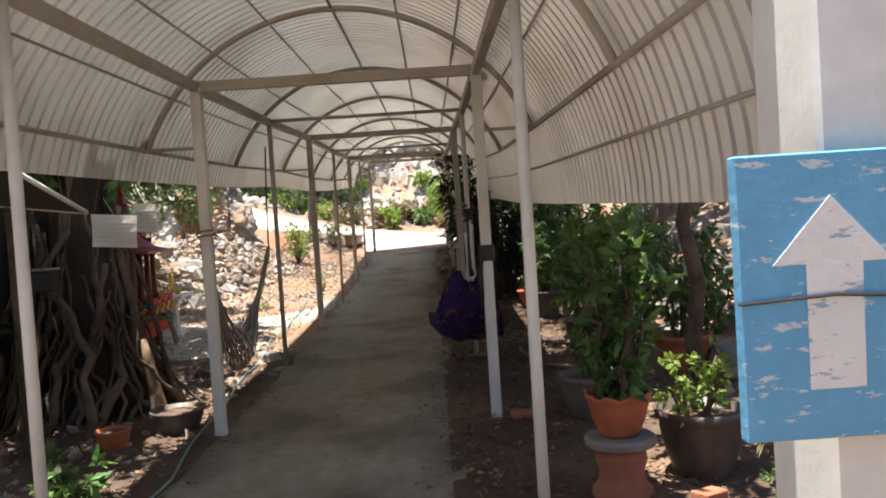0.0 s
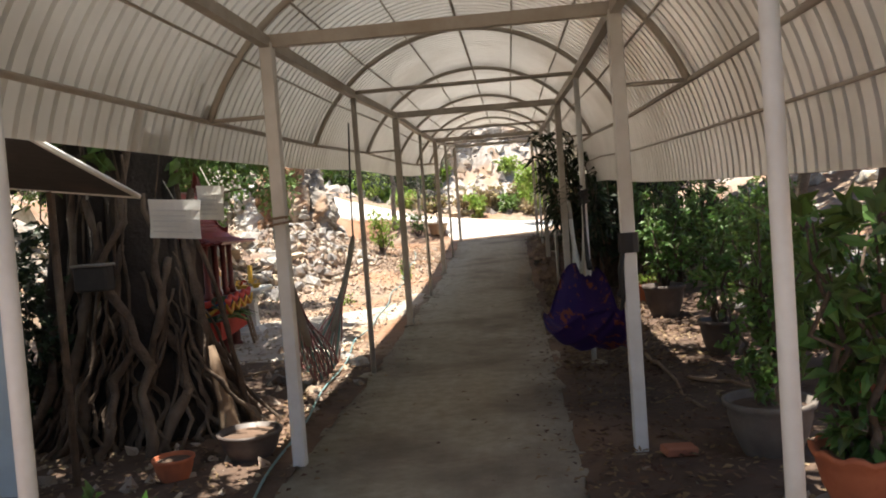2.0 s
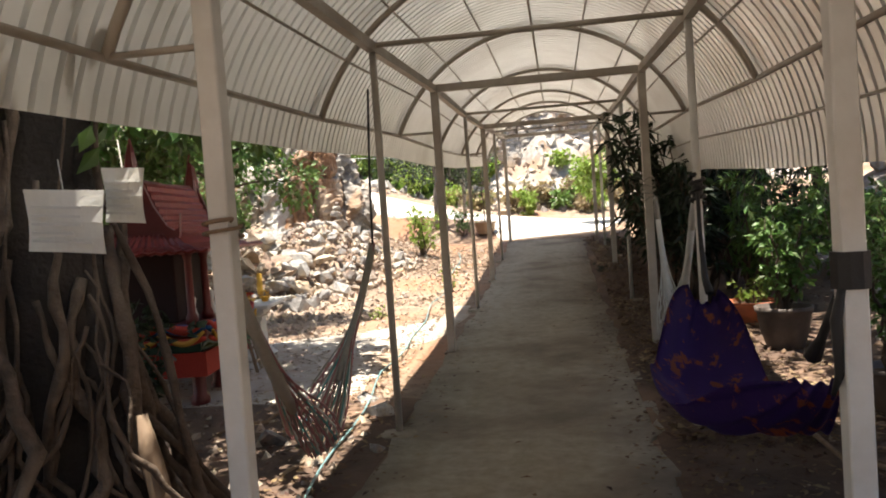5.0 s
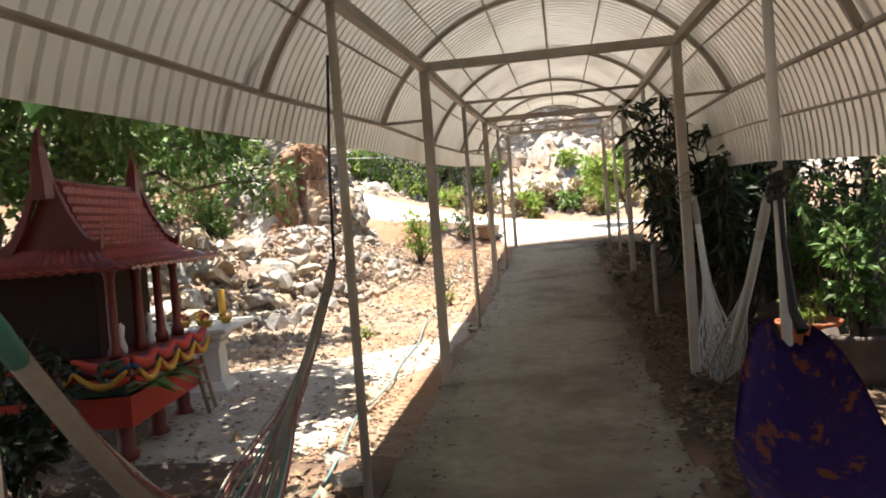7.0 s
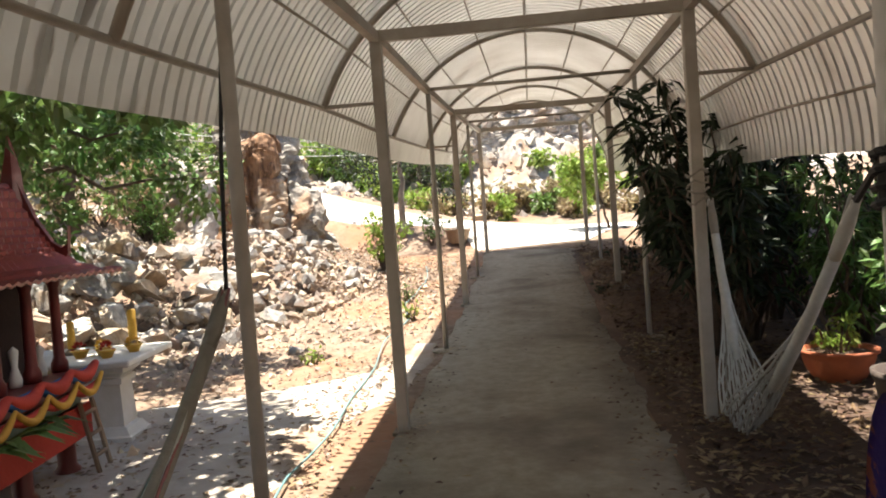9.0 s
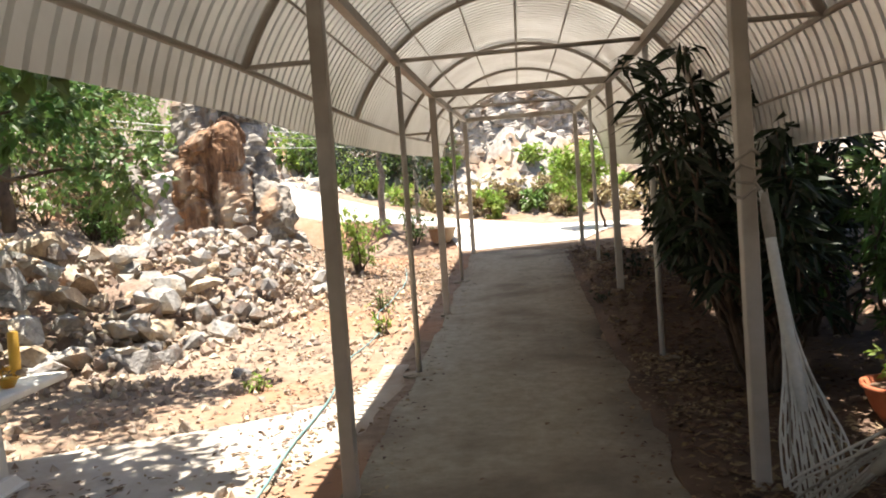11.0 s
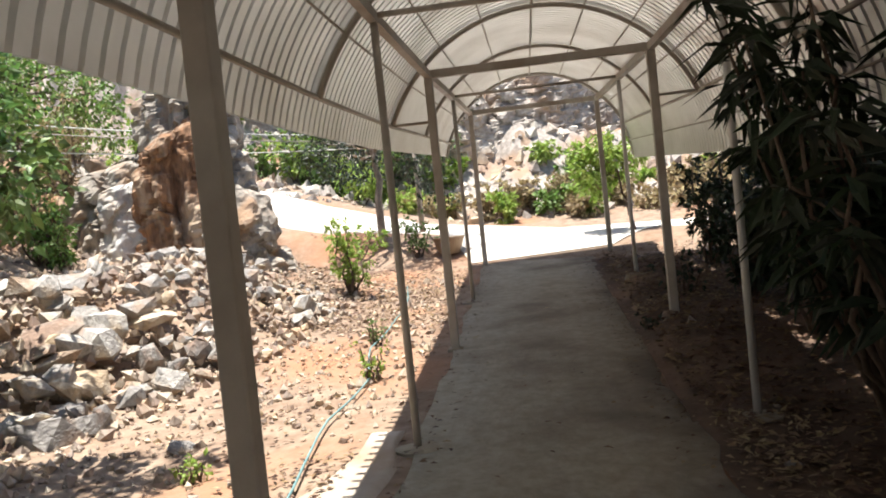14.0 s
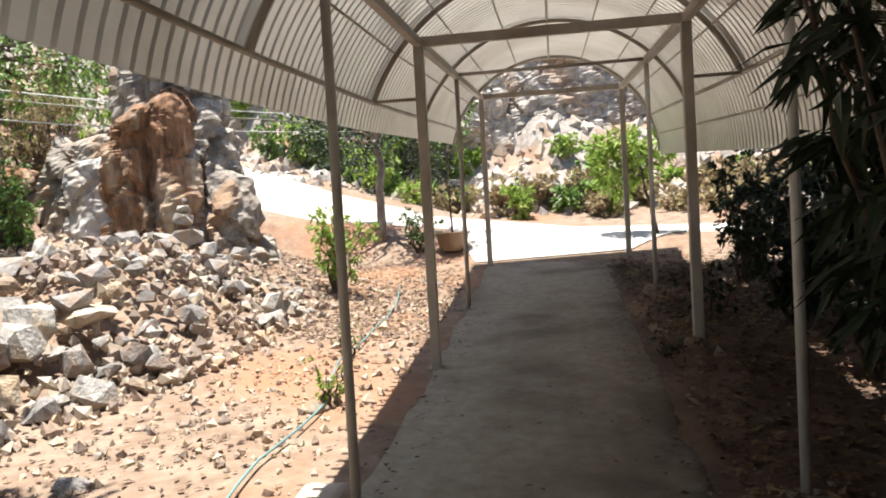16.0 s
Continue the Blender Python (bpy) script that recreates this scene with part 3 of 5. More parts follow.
for k in range(2400):
    x, y = rng.uniform(-16, 9), rng.uniform(30.2, 44)
    sz_ = 0.07 + 0.3 * rng.random() ** 2
    m = Matrix.LocRotScale((x, y, land(x, y)), Euler((rng.uniform(0, 6), rng.uniform(0, 6), rng.uniform(0, 6))), (sz_, sz_ * 0.8, sz_ * 0.7))
    vs = [bm.verts.new(m @ Vector(v)) for v in ((1, 0, -.2), (.2, 1, .1), (-1, .3, 0), (0, -1, .2), (.3, .1, 1), (-.1, 0, -1))]
    for i, j in ((0, 1), (1, 2), (2, 3), (3, 0)):
        bm.faces.new((vs[i], vs[j], vs[4]))
        bm.faces.new((vs[j], vs[i], vs[5]))
tagged(obj("hill_rubble", bm, M_hillrock), "broken limestone rubble covering a hillside", "rubble", kind="stuff")
for k in range(46):
    x = rng.uniform(-13, -7.2)
    y = rng.uniform(14, 28)
    if road_near(x, y)[0] < 3:
        continue
    ob = stone(x, y, rng.uniform(0.3, 1.1), rng, brown=0.35, sink=0.3, name="boulder")
    tagged(ob, "weathered limestone boulder on the bank", "boulder", "boulders on the bank")
for k in range(130):
    x = rng.uniform(2.9, 6.5)
    y = rng.uniform(4.0, 20) if k < 50 else rng.uniform(4.2, 11)
    x = x if k < 50 else rng.uniform(2.95, 4.6)
    ob = stone(x, y, rng.uniform(0.2, 0.55), rng, brown=0.25, sink=0.2, name="boulder")
    tagged(ob, "grey limestone boulder piled on the shaded rise", "boulder", "boulders beside the garden")

# ---------------- trees and shrubs ----------------


def limb(bm, p0, p1, r0, r1, rng, wob=0.12, n=7):
    p0, p1 = Vector(p0), Vector(p1)
    L = (p1 - p0).length
    pts = [p0 + (p1 - p0) * (k / n) + (rand_dir(rng) * wob * L * math.sin(math.pi * k / n) * 0.5 if 0 < k < n else Vector()) for k in range(n + 1)]
    tube(bm, pts, [r0 + (r1 - r0) * k / n for k in range(n + 1)], 7)
    return pts


def tree(name, x, y, h, r_trunk, clumps, count, length, width, material, label, seed, bark=None, hang=0.2, z=None, category="tree", lean=(0, 0)):
    """Trunk with limbs to every clump, and a crown of single leaves."""
    r = random.Random(seed)
    z = land(x, y) if z is None else z
    t = thing(name, (x, y, z), label, category)
    bm = bmesh.new()
    limb(bm, (0, 0, -0.05), (lean[0], lean[1], h), r_trunk, r_trunk * 0.55, r, 0.06)
    for c, cr in clumps:
        limb(bm, (lean[0] * 0.9, lean[1] * 0.9, h * r.uniform(0.75, 0.98)), c, r_trunk * 0.45, r_trunk * 0.08, r, 0.15)
    part("trunk", bm, bark or M_bark, t, smooth=True)
    part("crown", leaf_mass(clumps, count, length, width, r, hang), material, t)
    return t


def clump_set(rng, n, box_, rad):
    return [((rng.uniform(box_[0], box_[3]), rng.uniform(box_[1], box_[4]), rng.uniform(box_[2], box_[5])), rng.uniform(*rad)) for _ in range(n)]


def shrub(x, y, h, r, count, length, width, material, label, seed, hang=0.1, z=None, stems=5, name="shrub", low=0.25):
    rg = random.Random(seed)
    z = land(x, y) if z is None else z
    t = thing(name, (x, y, z), label, "shrub")
    bm = bmesh.new()
    clumps = []
    for k in range(stems):
        a = 2 * math.pi * k / stems + rg.uniform(-0.5, 0.5)
        rr = r * rg.uniform(0.2, 0.8)
        tip = (rr * math.cos(a), rr * math.sin(a), h * rg.uniform(0.55, 0.95))
        limb(bm, (0.04 * math.cos(a), 0.04 * math.sin(a), -0.03), tip, 0.012 + 0.008 * h, 0.004, rg, 0.15)
        for f in np.linspace(low + 0.1, 1.0, 4):
            clumps.append(((tip[0] * f + rg.uniform(-.1, .1) * r, tip[1] * f + rg.uniform(-.1, .1) * r, tip[2] * f), r * rg.uniform(0.28, 0.42)))
    part("stem", bm, M_bark, t, smooth=True)
    part("foliage", leaf_mass(clumps, count, length, width, rg, hang), material, t)
    return t


# shade trees over the garden, unseen crowns above the roof placed to darken it
for k, (x, y) in enumerate(((2.65, 6.3), (3.9, 11.2), (3.8, 15.2), (3.8, 2.2), (3.9, 18.4))):
    cl = clump_set(rng, 26, (-1.2 if k == 0 else -2.3, -0.9 if k == 0 else -2.9, 4.2, 3.2, 2.9, 5.4), (0.7, 1.1))
    # Row of hidden clumps that shades the strip beside the roof edge.
    cl += [((1.95 - x, dy, 3.45), 0.75) for dy in ((-2.4, -1.6, -0.8, 0.0, 0.8, 1.6, 2.4) if k in (2, 4) else (-2.2, -1.2, -0.2, 0.8, 1.8))]
    tree("shade_tree", x, y, 3.3, 0.09 if k else 0.075, cl, (8000, 4600, 13000, 1600, 19000)[k], 0.25, 0.13, M_leaf_dark_shade, "slim dark-trunked shade tree among stones", 100 + k)

# foliage hanging over the bank
cl = clump_set(rng, 13, (-1.8, -1.6, 1.5, 1.3, 1.4, 3.4), (0.3, 0.6)) + clump_set(rng, 4, (-1.6, -1.2, 0.25, 1.2, 0.6, 0.6), (0.25, 0.4))
tree("bank_tree", -8.0, 18.0, 2.2, 0.11, cl, 4200, 0.13, 0.06, M_leaf_sun, "leafy green tree leaning over a stony bank", 120)
cl = clump_set(rng, 12, (-1.2, -1.4, 1.0, 1.6, 1.6, 2.6), (0.4, 0.7))
cl2 = clump_set(rng, 14, (-1.4, -1.6, 0.8, 1.8, 1.6, 2.8), (0.45, 0.75))
tree("bank_tree", -9.6, 22.0, 1.8, 0.10, cl2, 4500, 0.13, 0.065, M_leaf_sun, "leafy green tree high on a stony bank", 123)
tree("bank_tree", -8.6, 13.2, 2.0, 0.10, cl, 3600, 0.12, 0.06, M_leaf_sun, "leafy green tree on a dry bank", 121)
cl = clump_set(rng, 12, (-1.4, -1.2, 1.2, 1.3, 1.2, 3.0), (0.4, 0.75))
tree("roadside_tree", -3.25, 23.5, 2.3, 0.09, cl, 4600, 0.10, 0.05, M_leaf_dark_shade, "small pale-trunked tree beside the road", 122, bark=M_grey)
cl = clump_set(rng, 20, (-0.3, -2.4, 2.3, 3.6, 2.0, 4.4), (0.5, 0.85)) + clump_set(rng, 12, (0.6, -1.6, 1.35, 3.6, 0.9, 2.4), (0.35, 0.55))
tree("bank_tree", -7.0, 12.9, 2.4, 0.12, cl, 17000, 0.13, 0.07, M_leaf, "tall leafy tree arching over the yard", 124)
# shrubs over the far slopes
for k in range(120):
    x, y = rng.uniform(-22, 8), rng.uniform(30.2, 42)
    if k > 84:
        x, y = rng.uniform(-4, 7), rng.uniform(29.2, 31.5)
    if k < 26:
        x, y = rng.uniform(-16, -3), rng.uniform(31.5, 35)
    y += 0.2 * max(0, -x - 3)
    if road_near(x, y)[0] < 2.8:
        continue
    low_ = 0.45 if k > 84 or -5 < x < 6 else 1
    shrub(x, y, rng.uniform(0.8, 2.2) * low_, rng.uniform(0.5, 1.2) * (0.5 + 0.5 * low_), 520, 0.20, 0.10, rng.choice((M_leaf_sun, M_leaf_lime, M_leaf_lime)) if k < 92 else M_drygrass, "green shrub on the rocky hillside" if k < 92 else "dry tan scrub at the foot of the hill", 200 + k)
for k in range(9):
    x, y = rng.uniform(-14, -4), rng.uniform(33.5, 38)
    y += 0.2 * max(0, -x - 3)
    cl = clump_set(rng, 9, (-1.3, -1.3, 1.2, 1.3, 1.3, 3.2), (0.6, 1.0))
    tree("hillside_tree", x, y, 1.8, 0.1, cl, 1500, 0.22, 0.11, M_leaf_sun, "broad green tree beyond the road", 300 + k)
for k in range(52):
    x, y = rng.uniform(-13, -6.6), rng.uniform(13, 27)
    if road_near(x, y)[0] < 2.8 or (abs(x + 5.5) < 1.6 and 18.5 < y < 21):
        continue
    dry = k % 2 == 0
    shrub(x, y, rng.uniform(0.5, 1.4), rng.uniform(0.4, 0.8), 460, 0.10, 0.05, M_drygrass if dry else rng.choice((M_leaf_sun, M_leaf_lime)), "dry brown brush on the bank" if dry else "scrubby green bush on the bank", 400 + k)
for k, (x, y, h, r, m) in enumerate(((-6.9, 18.9, 0.75, 0.45, M_leaf_sun), (-7.8, 18.5, 0.9, 0.6, M_drygrass), (-8.6, 18.3, 1.1, 0.7, M_leaf_sun), (-7.3, 19.2, 1.5, 0.5, M_leaf), (-6.5, 20.6, 2.3, 0.55, M_leaf_lime), (-8.0, 20.8, 2.4, 0.7, M_drygrass))):
    shrub(x, y, h, r, 520, 0.10, 0.045, m, "dry brown brush on the bank" if m is M_drygrass else "scrubby green bush on the bank", 470 + k)
shrub(-3.0, 19.75, 1.15, 0.5, 900, 0.10, 0.04, M_leaf_lime, "bright green leafy bush in reddish soil", 500, stems=7)
shrub(-2.5, 23.0, 0.9, 0.5, 500, 0.09, 0.04, M_leaf, "green bush by the roadside", 501)
shrub(-1.85, 15.6, 0.35, 0.2, 120, 0.06, 0.025, M_leaf_lime, "small green weed in gravel", 502)
shrub(-2.1, 17.0, 0.3, 0.18, 90, 0.06, 0.025, M_leaf, "small green weed in gravel", 503)
shrub(-2.6, 13.6, 0.15, 0.16, 70, 0.05, 0.025, M_leaf_lime, "low weed on bare soil", 504)
tree("young_tree", 1.5, 23.0, 1.3, 0.03, [((-0.75, 0.2, 1.15), 0.32), ((-0.45, 0.1, 1.45), 0.36), ((-0.55, 0.4, 0.95), 0.28), ((-0.2, 0.3, 1.2), 0.3), ((-0.85, 0.3, 1.5), 0.25), ((0.1, 0.2, 1.5), 0.25)], 1300, 0.19, 0.06, M_leaf_lime, "young tree with long yellow-green leaves", 510, lean=(-0.25, 0.1))

# garden shrubs in the shade; past y 13 it is painted into their leaves
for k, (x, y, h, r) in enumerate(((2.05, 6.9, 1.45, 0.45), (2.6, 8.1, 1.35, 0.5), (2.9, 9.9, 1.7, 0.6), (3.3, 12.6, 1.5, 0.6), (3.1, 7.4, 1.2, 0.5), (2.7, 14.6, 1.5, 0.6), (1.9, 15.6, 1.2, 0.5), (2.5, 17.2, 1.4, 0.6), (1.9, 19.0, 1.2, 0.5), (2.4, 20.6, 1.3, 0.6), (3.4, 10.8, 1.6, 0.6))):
    shrub(x, y, h, r, 1100 if y < 13 else 700, 0.085, 0.042, (M_leaf if k % 2 else M_leaf_sun) if y < 13 else M_leaf_dark_shade, "green garden shrub growing in the shade", 600 + k, stems=6)


# Shrubs added behind the garden, leaves coloured dark for deep shade.
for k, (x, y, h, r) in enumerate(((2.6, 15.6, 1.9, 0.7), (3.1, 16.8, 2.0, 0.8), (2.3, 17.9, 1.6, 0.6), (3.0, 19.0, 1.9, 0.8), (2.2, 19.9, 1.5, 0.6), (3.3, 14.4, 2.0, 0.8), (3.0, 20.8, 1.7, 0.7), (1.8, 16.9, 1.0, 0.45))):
    shrub(x, y, h, r, 900, 0.12, 0.055, M_leaf_dark_shade, "dense shrub, deep shade darkened into its leaves", 660 + k, stems=7)


def mango(x, y, seed):
    """Dense dark plant with long drooping leaves."""
    r = random.Random(seed)
    t = thing("tall_plant", (x, y, land(x, y)), "tall dark-leaved plant with long drooping leaves", "plant")
    bm, lv = bmesh.new(), bmesh.new()
    for k in range(34):
        a = r.uniform(0, 6.28)
        rr = 0.8 * math.sqrt(r.random())
        tip = Vector((rr * math.cos(a) - 0.1, rr * math.sin(a) * 1.3, r.uniform(1.15, 2.6)))
        pts = limb(bm, (0.1 * math.cos(a), 0.1 * math.sin(a), -0.02), tip, 0.022, 0.006, r, 0.12)
        for f in range(4, 8):
            for _ in range(12):
                d = rand_dir(r)
                d.z = -abs(d.z) * 0.8 + 0.15
                leaf(lv, pts[f] + rand_dir(r) * 0.05, d, rand_dir(r, 1.2), r.uniform(0.16, 0.31), r.uniform(0.04, 0.065), r.uniform(0.1, 0.5))
    part("stem", bm, M_bark, t, smooth=True)
    # This leaf tone also holds the shade of the crowns overhead.
    part("foliage", lv, M_leaf_dark_shade, t)


for k, (x, y) in enumerate(((1.52, 12.95), (1.85, 13.7))):
    mango(x, y, 31 + k)
for k, (x, y, h, r) in enumerate(((2.3, 12.5, 1.7, 0.5), (2.8, 13.3, 1.9, 0.6), (3.2, 11.9, 1.6, 0.55), (2.4, 14.6, 1.6, 0.55))):
    shrub(x, y, h, r, 900, 0.17, 0.036, M_leaf, "arching green shrub with long narrow leaves", 640 + k, hang=0.5, stems=8, low=0.4)

# ---------------- old rooted tree ----------------
rr = random.Random(5)
fig = thing("rooted_tree", (-2.6, 6.75, land(-2.6, 6.75)), "old fig tree with a curtain of twisting aerial roots", "tree")
bm = bmesh.new()
tube(bm, [(0, 0.1, -0.1), (-0.02, 0.1, 0.5), (0.03, 0.08, 1.2), (0.0, 0.12, 1.9), (0.1, 0.15, 2.6), (0.0, 0.2, 3.4)], [0.46, 0.33, 0.26, 0.25, 0.30, 0.40], 16)
for e in ((-2.2, 0.5, 4.6), (0.3, 1.6, 4.7), (-1.0, -2.0, 4.5), (-0.9, 2.6, 4.8), (0.4, -1.6, 4.4)):
    limb(bm, (0, 0.15, 2.5), e, 0.2, 0.06, rr, 0.15)
for x0_, w_ in ((-0.62, 0.13), (-0.36, 0.17), (0.30, 0.12), (-0.82, 0.09)):
    tube(bm, [(x0_ * 1.25, -0.05, -0.1), (x0_, 0.05, 0.6), (x0_ * 0.8, 0.1, 1.5), (x0_ * 0.7, 0.15, 3.2)], [w_ * 1.3, w_, w_ * 0.85, w_], 11)
for v in bm.verts:
    v.co += Vector((1, 1, 0)) * 0.07 * noise.noise(v.co * 4.0)
part("trunk", bm, M_bark_shade, fig, smooth=True)
for k in range(64):
    a = rr.uniform(-2.9, 0.75)
    top_r, z0 = rr.uniform(0.2, 0.36), rr.choice((rr.uniform(0.5, 1.4), rr.uniform(0.9, 1.7), rr.uniform(1.4, 2.7)))
    foot = rr.uniform(0.42, 0.78)
    bm = bmesh.new()
    n = 16
    tw = rr.uniform(-0.5, 0.5)
    sx = rr.choice((1.0, 1.0, 1.35))
    pts = []
    for i in range(n + 1):
        f = i / n
        q = top_r + (foot - top_r) * f ** 1.6 + 0.09 * noise.noise(Vector((k * 3.7, f * 3.2, 0)))
        ang = a + tw * f + 0.45 * noise.noise(Vector((k * 1.9, 7.0, f * 3.0))) + 0.14 * noise.noise(Vector((k * 5.1, 2.0, f * 9.0)))
        pts.append((q * sx * 1.15 * math.cos(ang) - 0.02, q * math.sin(ang) + 0.1, z0 * (1 - f) - 0.04 * f))
    r0 = rr.choice((rr.uniform(0.008, 0.016), rr.uniform(0.010, 0.022), rr.uniform(0.02, 0.045)))
    tube(bm, pts, [r0 * (0.7 + 0.6 * (i / n) + 0.25 * math.sin(i * 2.1 + k)) for i in range(n + 1)], 7)
    part("aerial_root", bm, M_bark, fig, smooth=True)
cl = clump_set(rr, 40, (-3.8, -4.2, 3.0, -0.35, 4.8, 5.2), (0.7, 1.15)) + [((0.45, 0.2, 2.35), 0.35), ((-0.3, -0.4, 2.45), 0.4), ((0.15, -0.45, 2.55), 0.35), ((-0.9, -0.3, 2.35), 0.45), ((0.45, 0.8, 2.35), 0.3), ((-0.8, -1.6, 3.3), 1.1), ((-1.2, -0.7, 3.4), 1.1), ((-0.1, -1.4, 3.5), 0.9), ((-1.8, -1.8, 3.3), 1.0), ((0.1, 1.3, 2.7), 0.4), ((-0.3, 0.6, 2.7), 0.4), ((0.25, 2.6, 2.55), 0.35), ((-0.9, 3.0, 3.0), 0.45), ((-0.2, 4.2, 3.0), 0.45)]
# Extra clumps, mostly out of view, added to shade shrine, slab and trunk.
cl += clump_set(rr, 9, (-1.9, 2.2, 3.15, -0.5, 4.6, 3.7), (0.45, 0.65)) + clump_set(rr, 8, (-0.6, 2.0, 2.9, 0.05, 4.8, 3.5), (0.4, 0.55))
cl += clump_set(rr, 22, (-3.4, -4.6, 2.8, -0.35, -0.8, 3.7), (0.7, 1.05))
part("crown", leaf_mass(cl, 46000, 0.17, 0.11, rr, 0.2), M_leaf, fig)
# Tall shrubs added, in shade-darkened leaves, to blacken the view behind the fig.
for k, (x, y, h, r) in enumerate(((-3.7, 7.7, 2.3, 0.75), (-4.1, 6.2, 2.2, 0.75), (-3.4, 8.6, 1.2, 0.5), (-4.6, 7.6, 1.9, 0.7), (-5.4, 5.6, 2.0, 0.8), (-5.6, 9.4, 1.9, 0.7), (-3.4, 6.7, 1.8, 0.5), (-3.15, 7.3, 1.7, 0.45), (-4.3, 4.9, 2.0, 0.7), (-4.6, 3.9, 1.9, 0.7), (-5.0, 6.6, 2.3, 0.8), (-2.2, 3.9, 0.35, 0.3), (-1.75, 4.6, 0.25, 0.25), (-6.2, 11.6, 1.6, 0.7), (-2.7, 2.9, 0.5, 0.35))):
    shrub(x, y, h, r, 900 if h > 1 else 240, 0.10, 0.055, M_leaf_dark_shade if h > 1 else M_leaf, "green undergrowth around an old tree, tall plants darkened for shade", 700 + k)

# ---------------- paint and cloth ----------------
M_red = mat("red_lacquer", (0.15, 0.018, 0.014), (0.10, 0.012, 0.010), 6, 0.45, 0.15, c=(0.12, 0.016, 0.014), big=2)
# Maroon wood taken near black for the shaded shrine interior.
M_maroon_shade = mat("maroon_wood_shade", (0.026, 0.008, 0.007), (0.016, 0.006, 0.005), 6, 0.85, 0.2)
M_redtile = mat("red_roof_paint", (0.27, 0.05, 0.04), (0.18, 0.03, 0.025), 10, 0.4, 0.1, c=(0.20, 0.03, 0.03), big=3)
M_redcloth = mat("red_cloth", (0.50, 0.05, 0.03), (0.40, 0.035, 0.02), 14, 0.85, 0.2)
M_green = mat("green_paint", (0.03, 0.10, 0.07), (0.02, 0.07, 0.05), 8, 0.5, 0.1)
M_blue = mat("blue_cloth", (0.03, 0.13, 0.36), (0.02, 0.09, 0.26), 14, 0.85, 0.2)
M_yellow = mat("yellow_cloth", (0.62, 0.36, 0.05), (0.50, 0.27, 0.04), 14, 0.85, 0.2)
M_gold = mat("yellow_wax", (0.72, 0.44, 0.06), (0.62, 0.34, 0.04), 10, 0.5, 0.05)
M_terra = mat("terracotta", (0.47, 0.14, 0.06), (0.36, 0.10, 0.045), 7, 0.75, 0.2, c=(0.28, 0.09, 0.05), big=4)
M_darkpot = mat("dark_glazed_pot", (0.10, 0.075, 0.065), (0.06, 0.05, 0.045), 7, 0.5, 0.15, c=(0.15, 0.12, 0.10), big=4)
M_greypot = mat("grey_cement_pot", (0.27, 0.25, 0.23), (0.19, 0.17, 0.155), 7, 0.9, 0.3, c=(0.13, 0.12, 0.10), big=3)
M_black = mat("black_strap", (0.02, 0.02, 0.022), (0.014, 0.014, 0.015), 20, 0.6, 0.1)
M_rope = mat("grey_cord", (0.34, 0.32, 0.28), (0.25, 0.23, 0.20), 30, 0.9, 0.2)
M_teal = mat("teal_cord", (0.10, 0.32, 0.30), (0.07, 0.24, 0.23), 30, 0.9, 0.2)
M_pink = mat("pink_cord", (0.38, 0.17, 0.17), (0.28, 0.12, 0.125), 30, 0.9, 0.2)
M_whitecord = mat("white_cord", (0.62, 0.63, 0.60), (0.50, 0.51, 0.48), 30, 0.9, 0.2)
M_hose = mat("blue_hose", (0.16, 0.29, 0.30), (0.12, 0.23, 0.25), 12, 0.4, 0.05, c=(0.20, 0.34, 0.34), big=3)
M_board = mat("pale_blue_board", (0.34, 0.43, 0.47), (0.28, 0.36, 0.40), 3, 0.6, 0.05, c=(0.24, 0.29, 0.32), big=1.5)
M_paper = mat("paper", (0.72, 0.71, 0.66), (0.64, 0.63, 0.58), 9, 0.8, 0.1)
M_ink = mat("grey_ink", (0.60, 0.59, 0.56), (0.54, 0.53, 0.50), 20, 0.9, 0)
M_wood = mat("weathered_wood", (0.24, 0.16, 0.10), (0.15, 0.10, 0.065), 9, 0.85, 0.4, c=(0.33, 0.25, 0.17), big=3, stretch=(1, 1, 0.25))
# Shade under the fig crown is darkened into this tin.
M_tin_shaded = mat("shaded_old_tin", (0.035, 0.032, 0.030), (0.022, 0.020, 0.019), 5, 0.7, 0.15, c=(0.07, 0.05, 0.04), big=2)
# Potting and bed soil; its dark tone carries the tree shade on the beds.
M_humus_shade = mat("garden_soil_shade", (0.12, 0.074, 0.05), (0.065, 0.042, 0.03), 5, 0.95, 0.7, c=(0.21, 0.13, 0.085), big=0.9, bscale=14, world_space=True)
M_marble = mat("cast_concrete_white", (0.66, 0.65, 0.62), (0.58, 0.57, 0.53), 6, 0.7, 0.1, c=(0.50, 0.48, 0.43), big=2)
M_brick = mat("brick", (0.42, 0.16, 0.09), (0.32, 0.12, 0.07), 9, 0.9, 0.3)


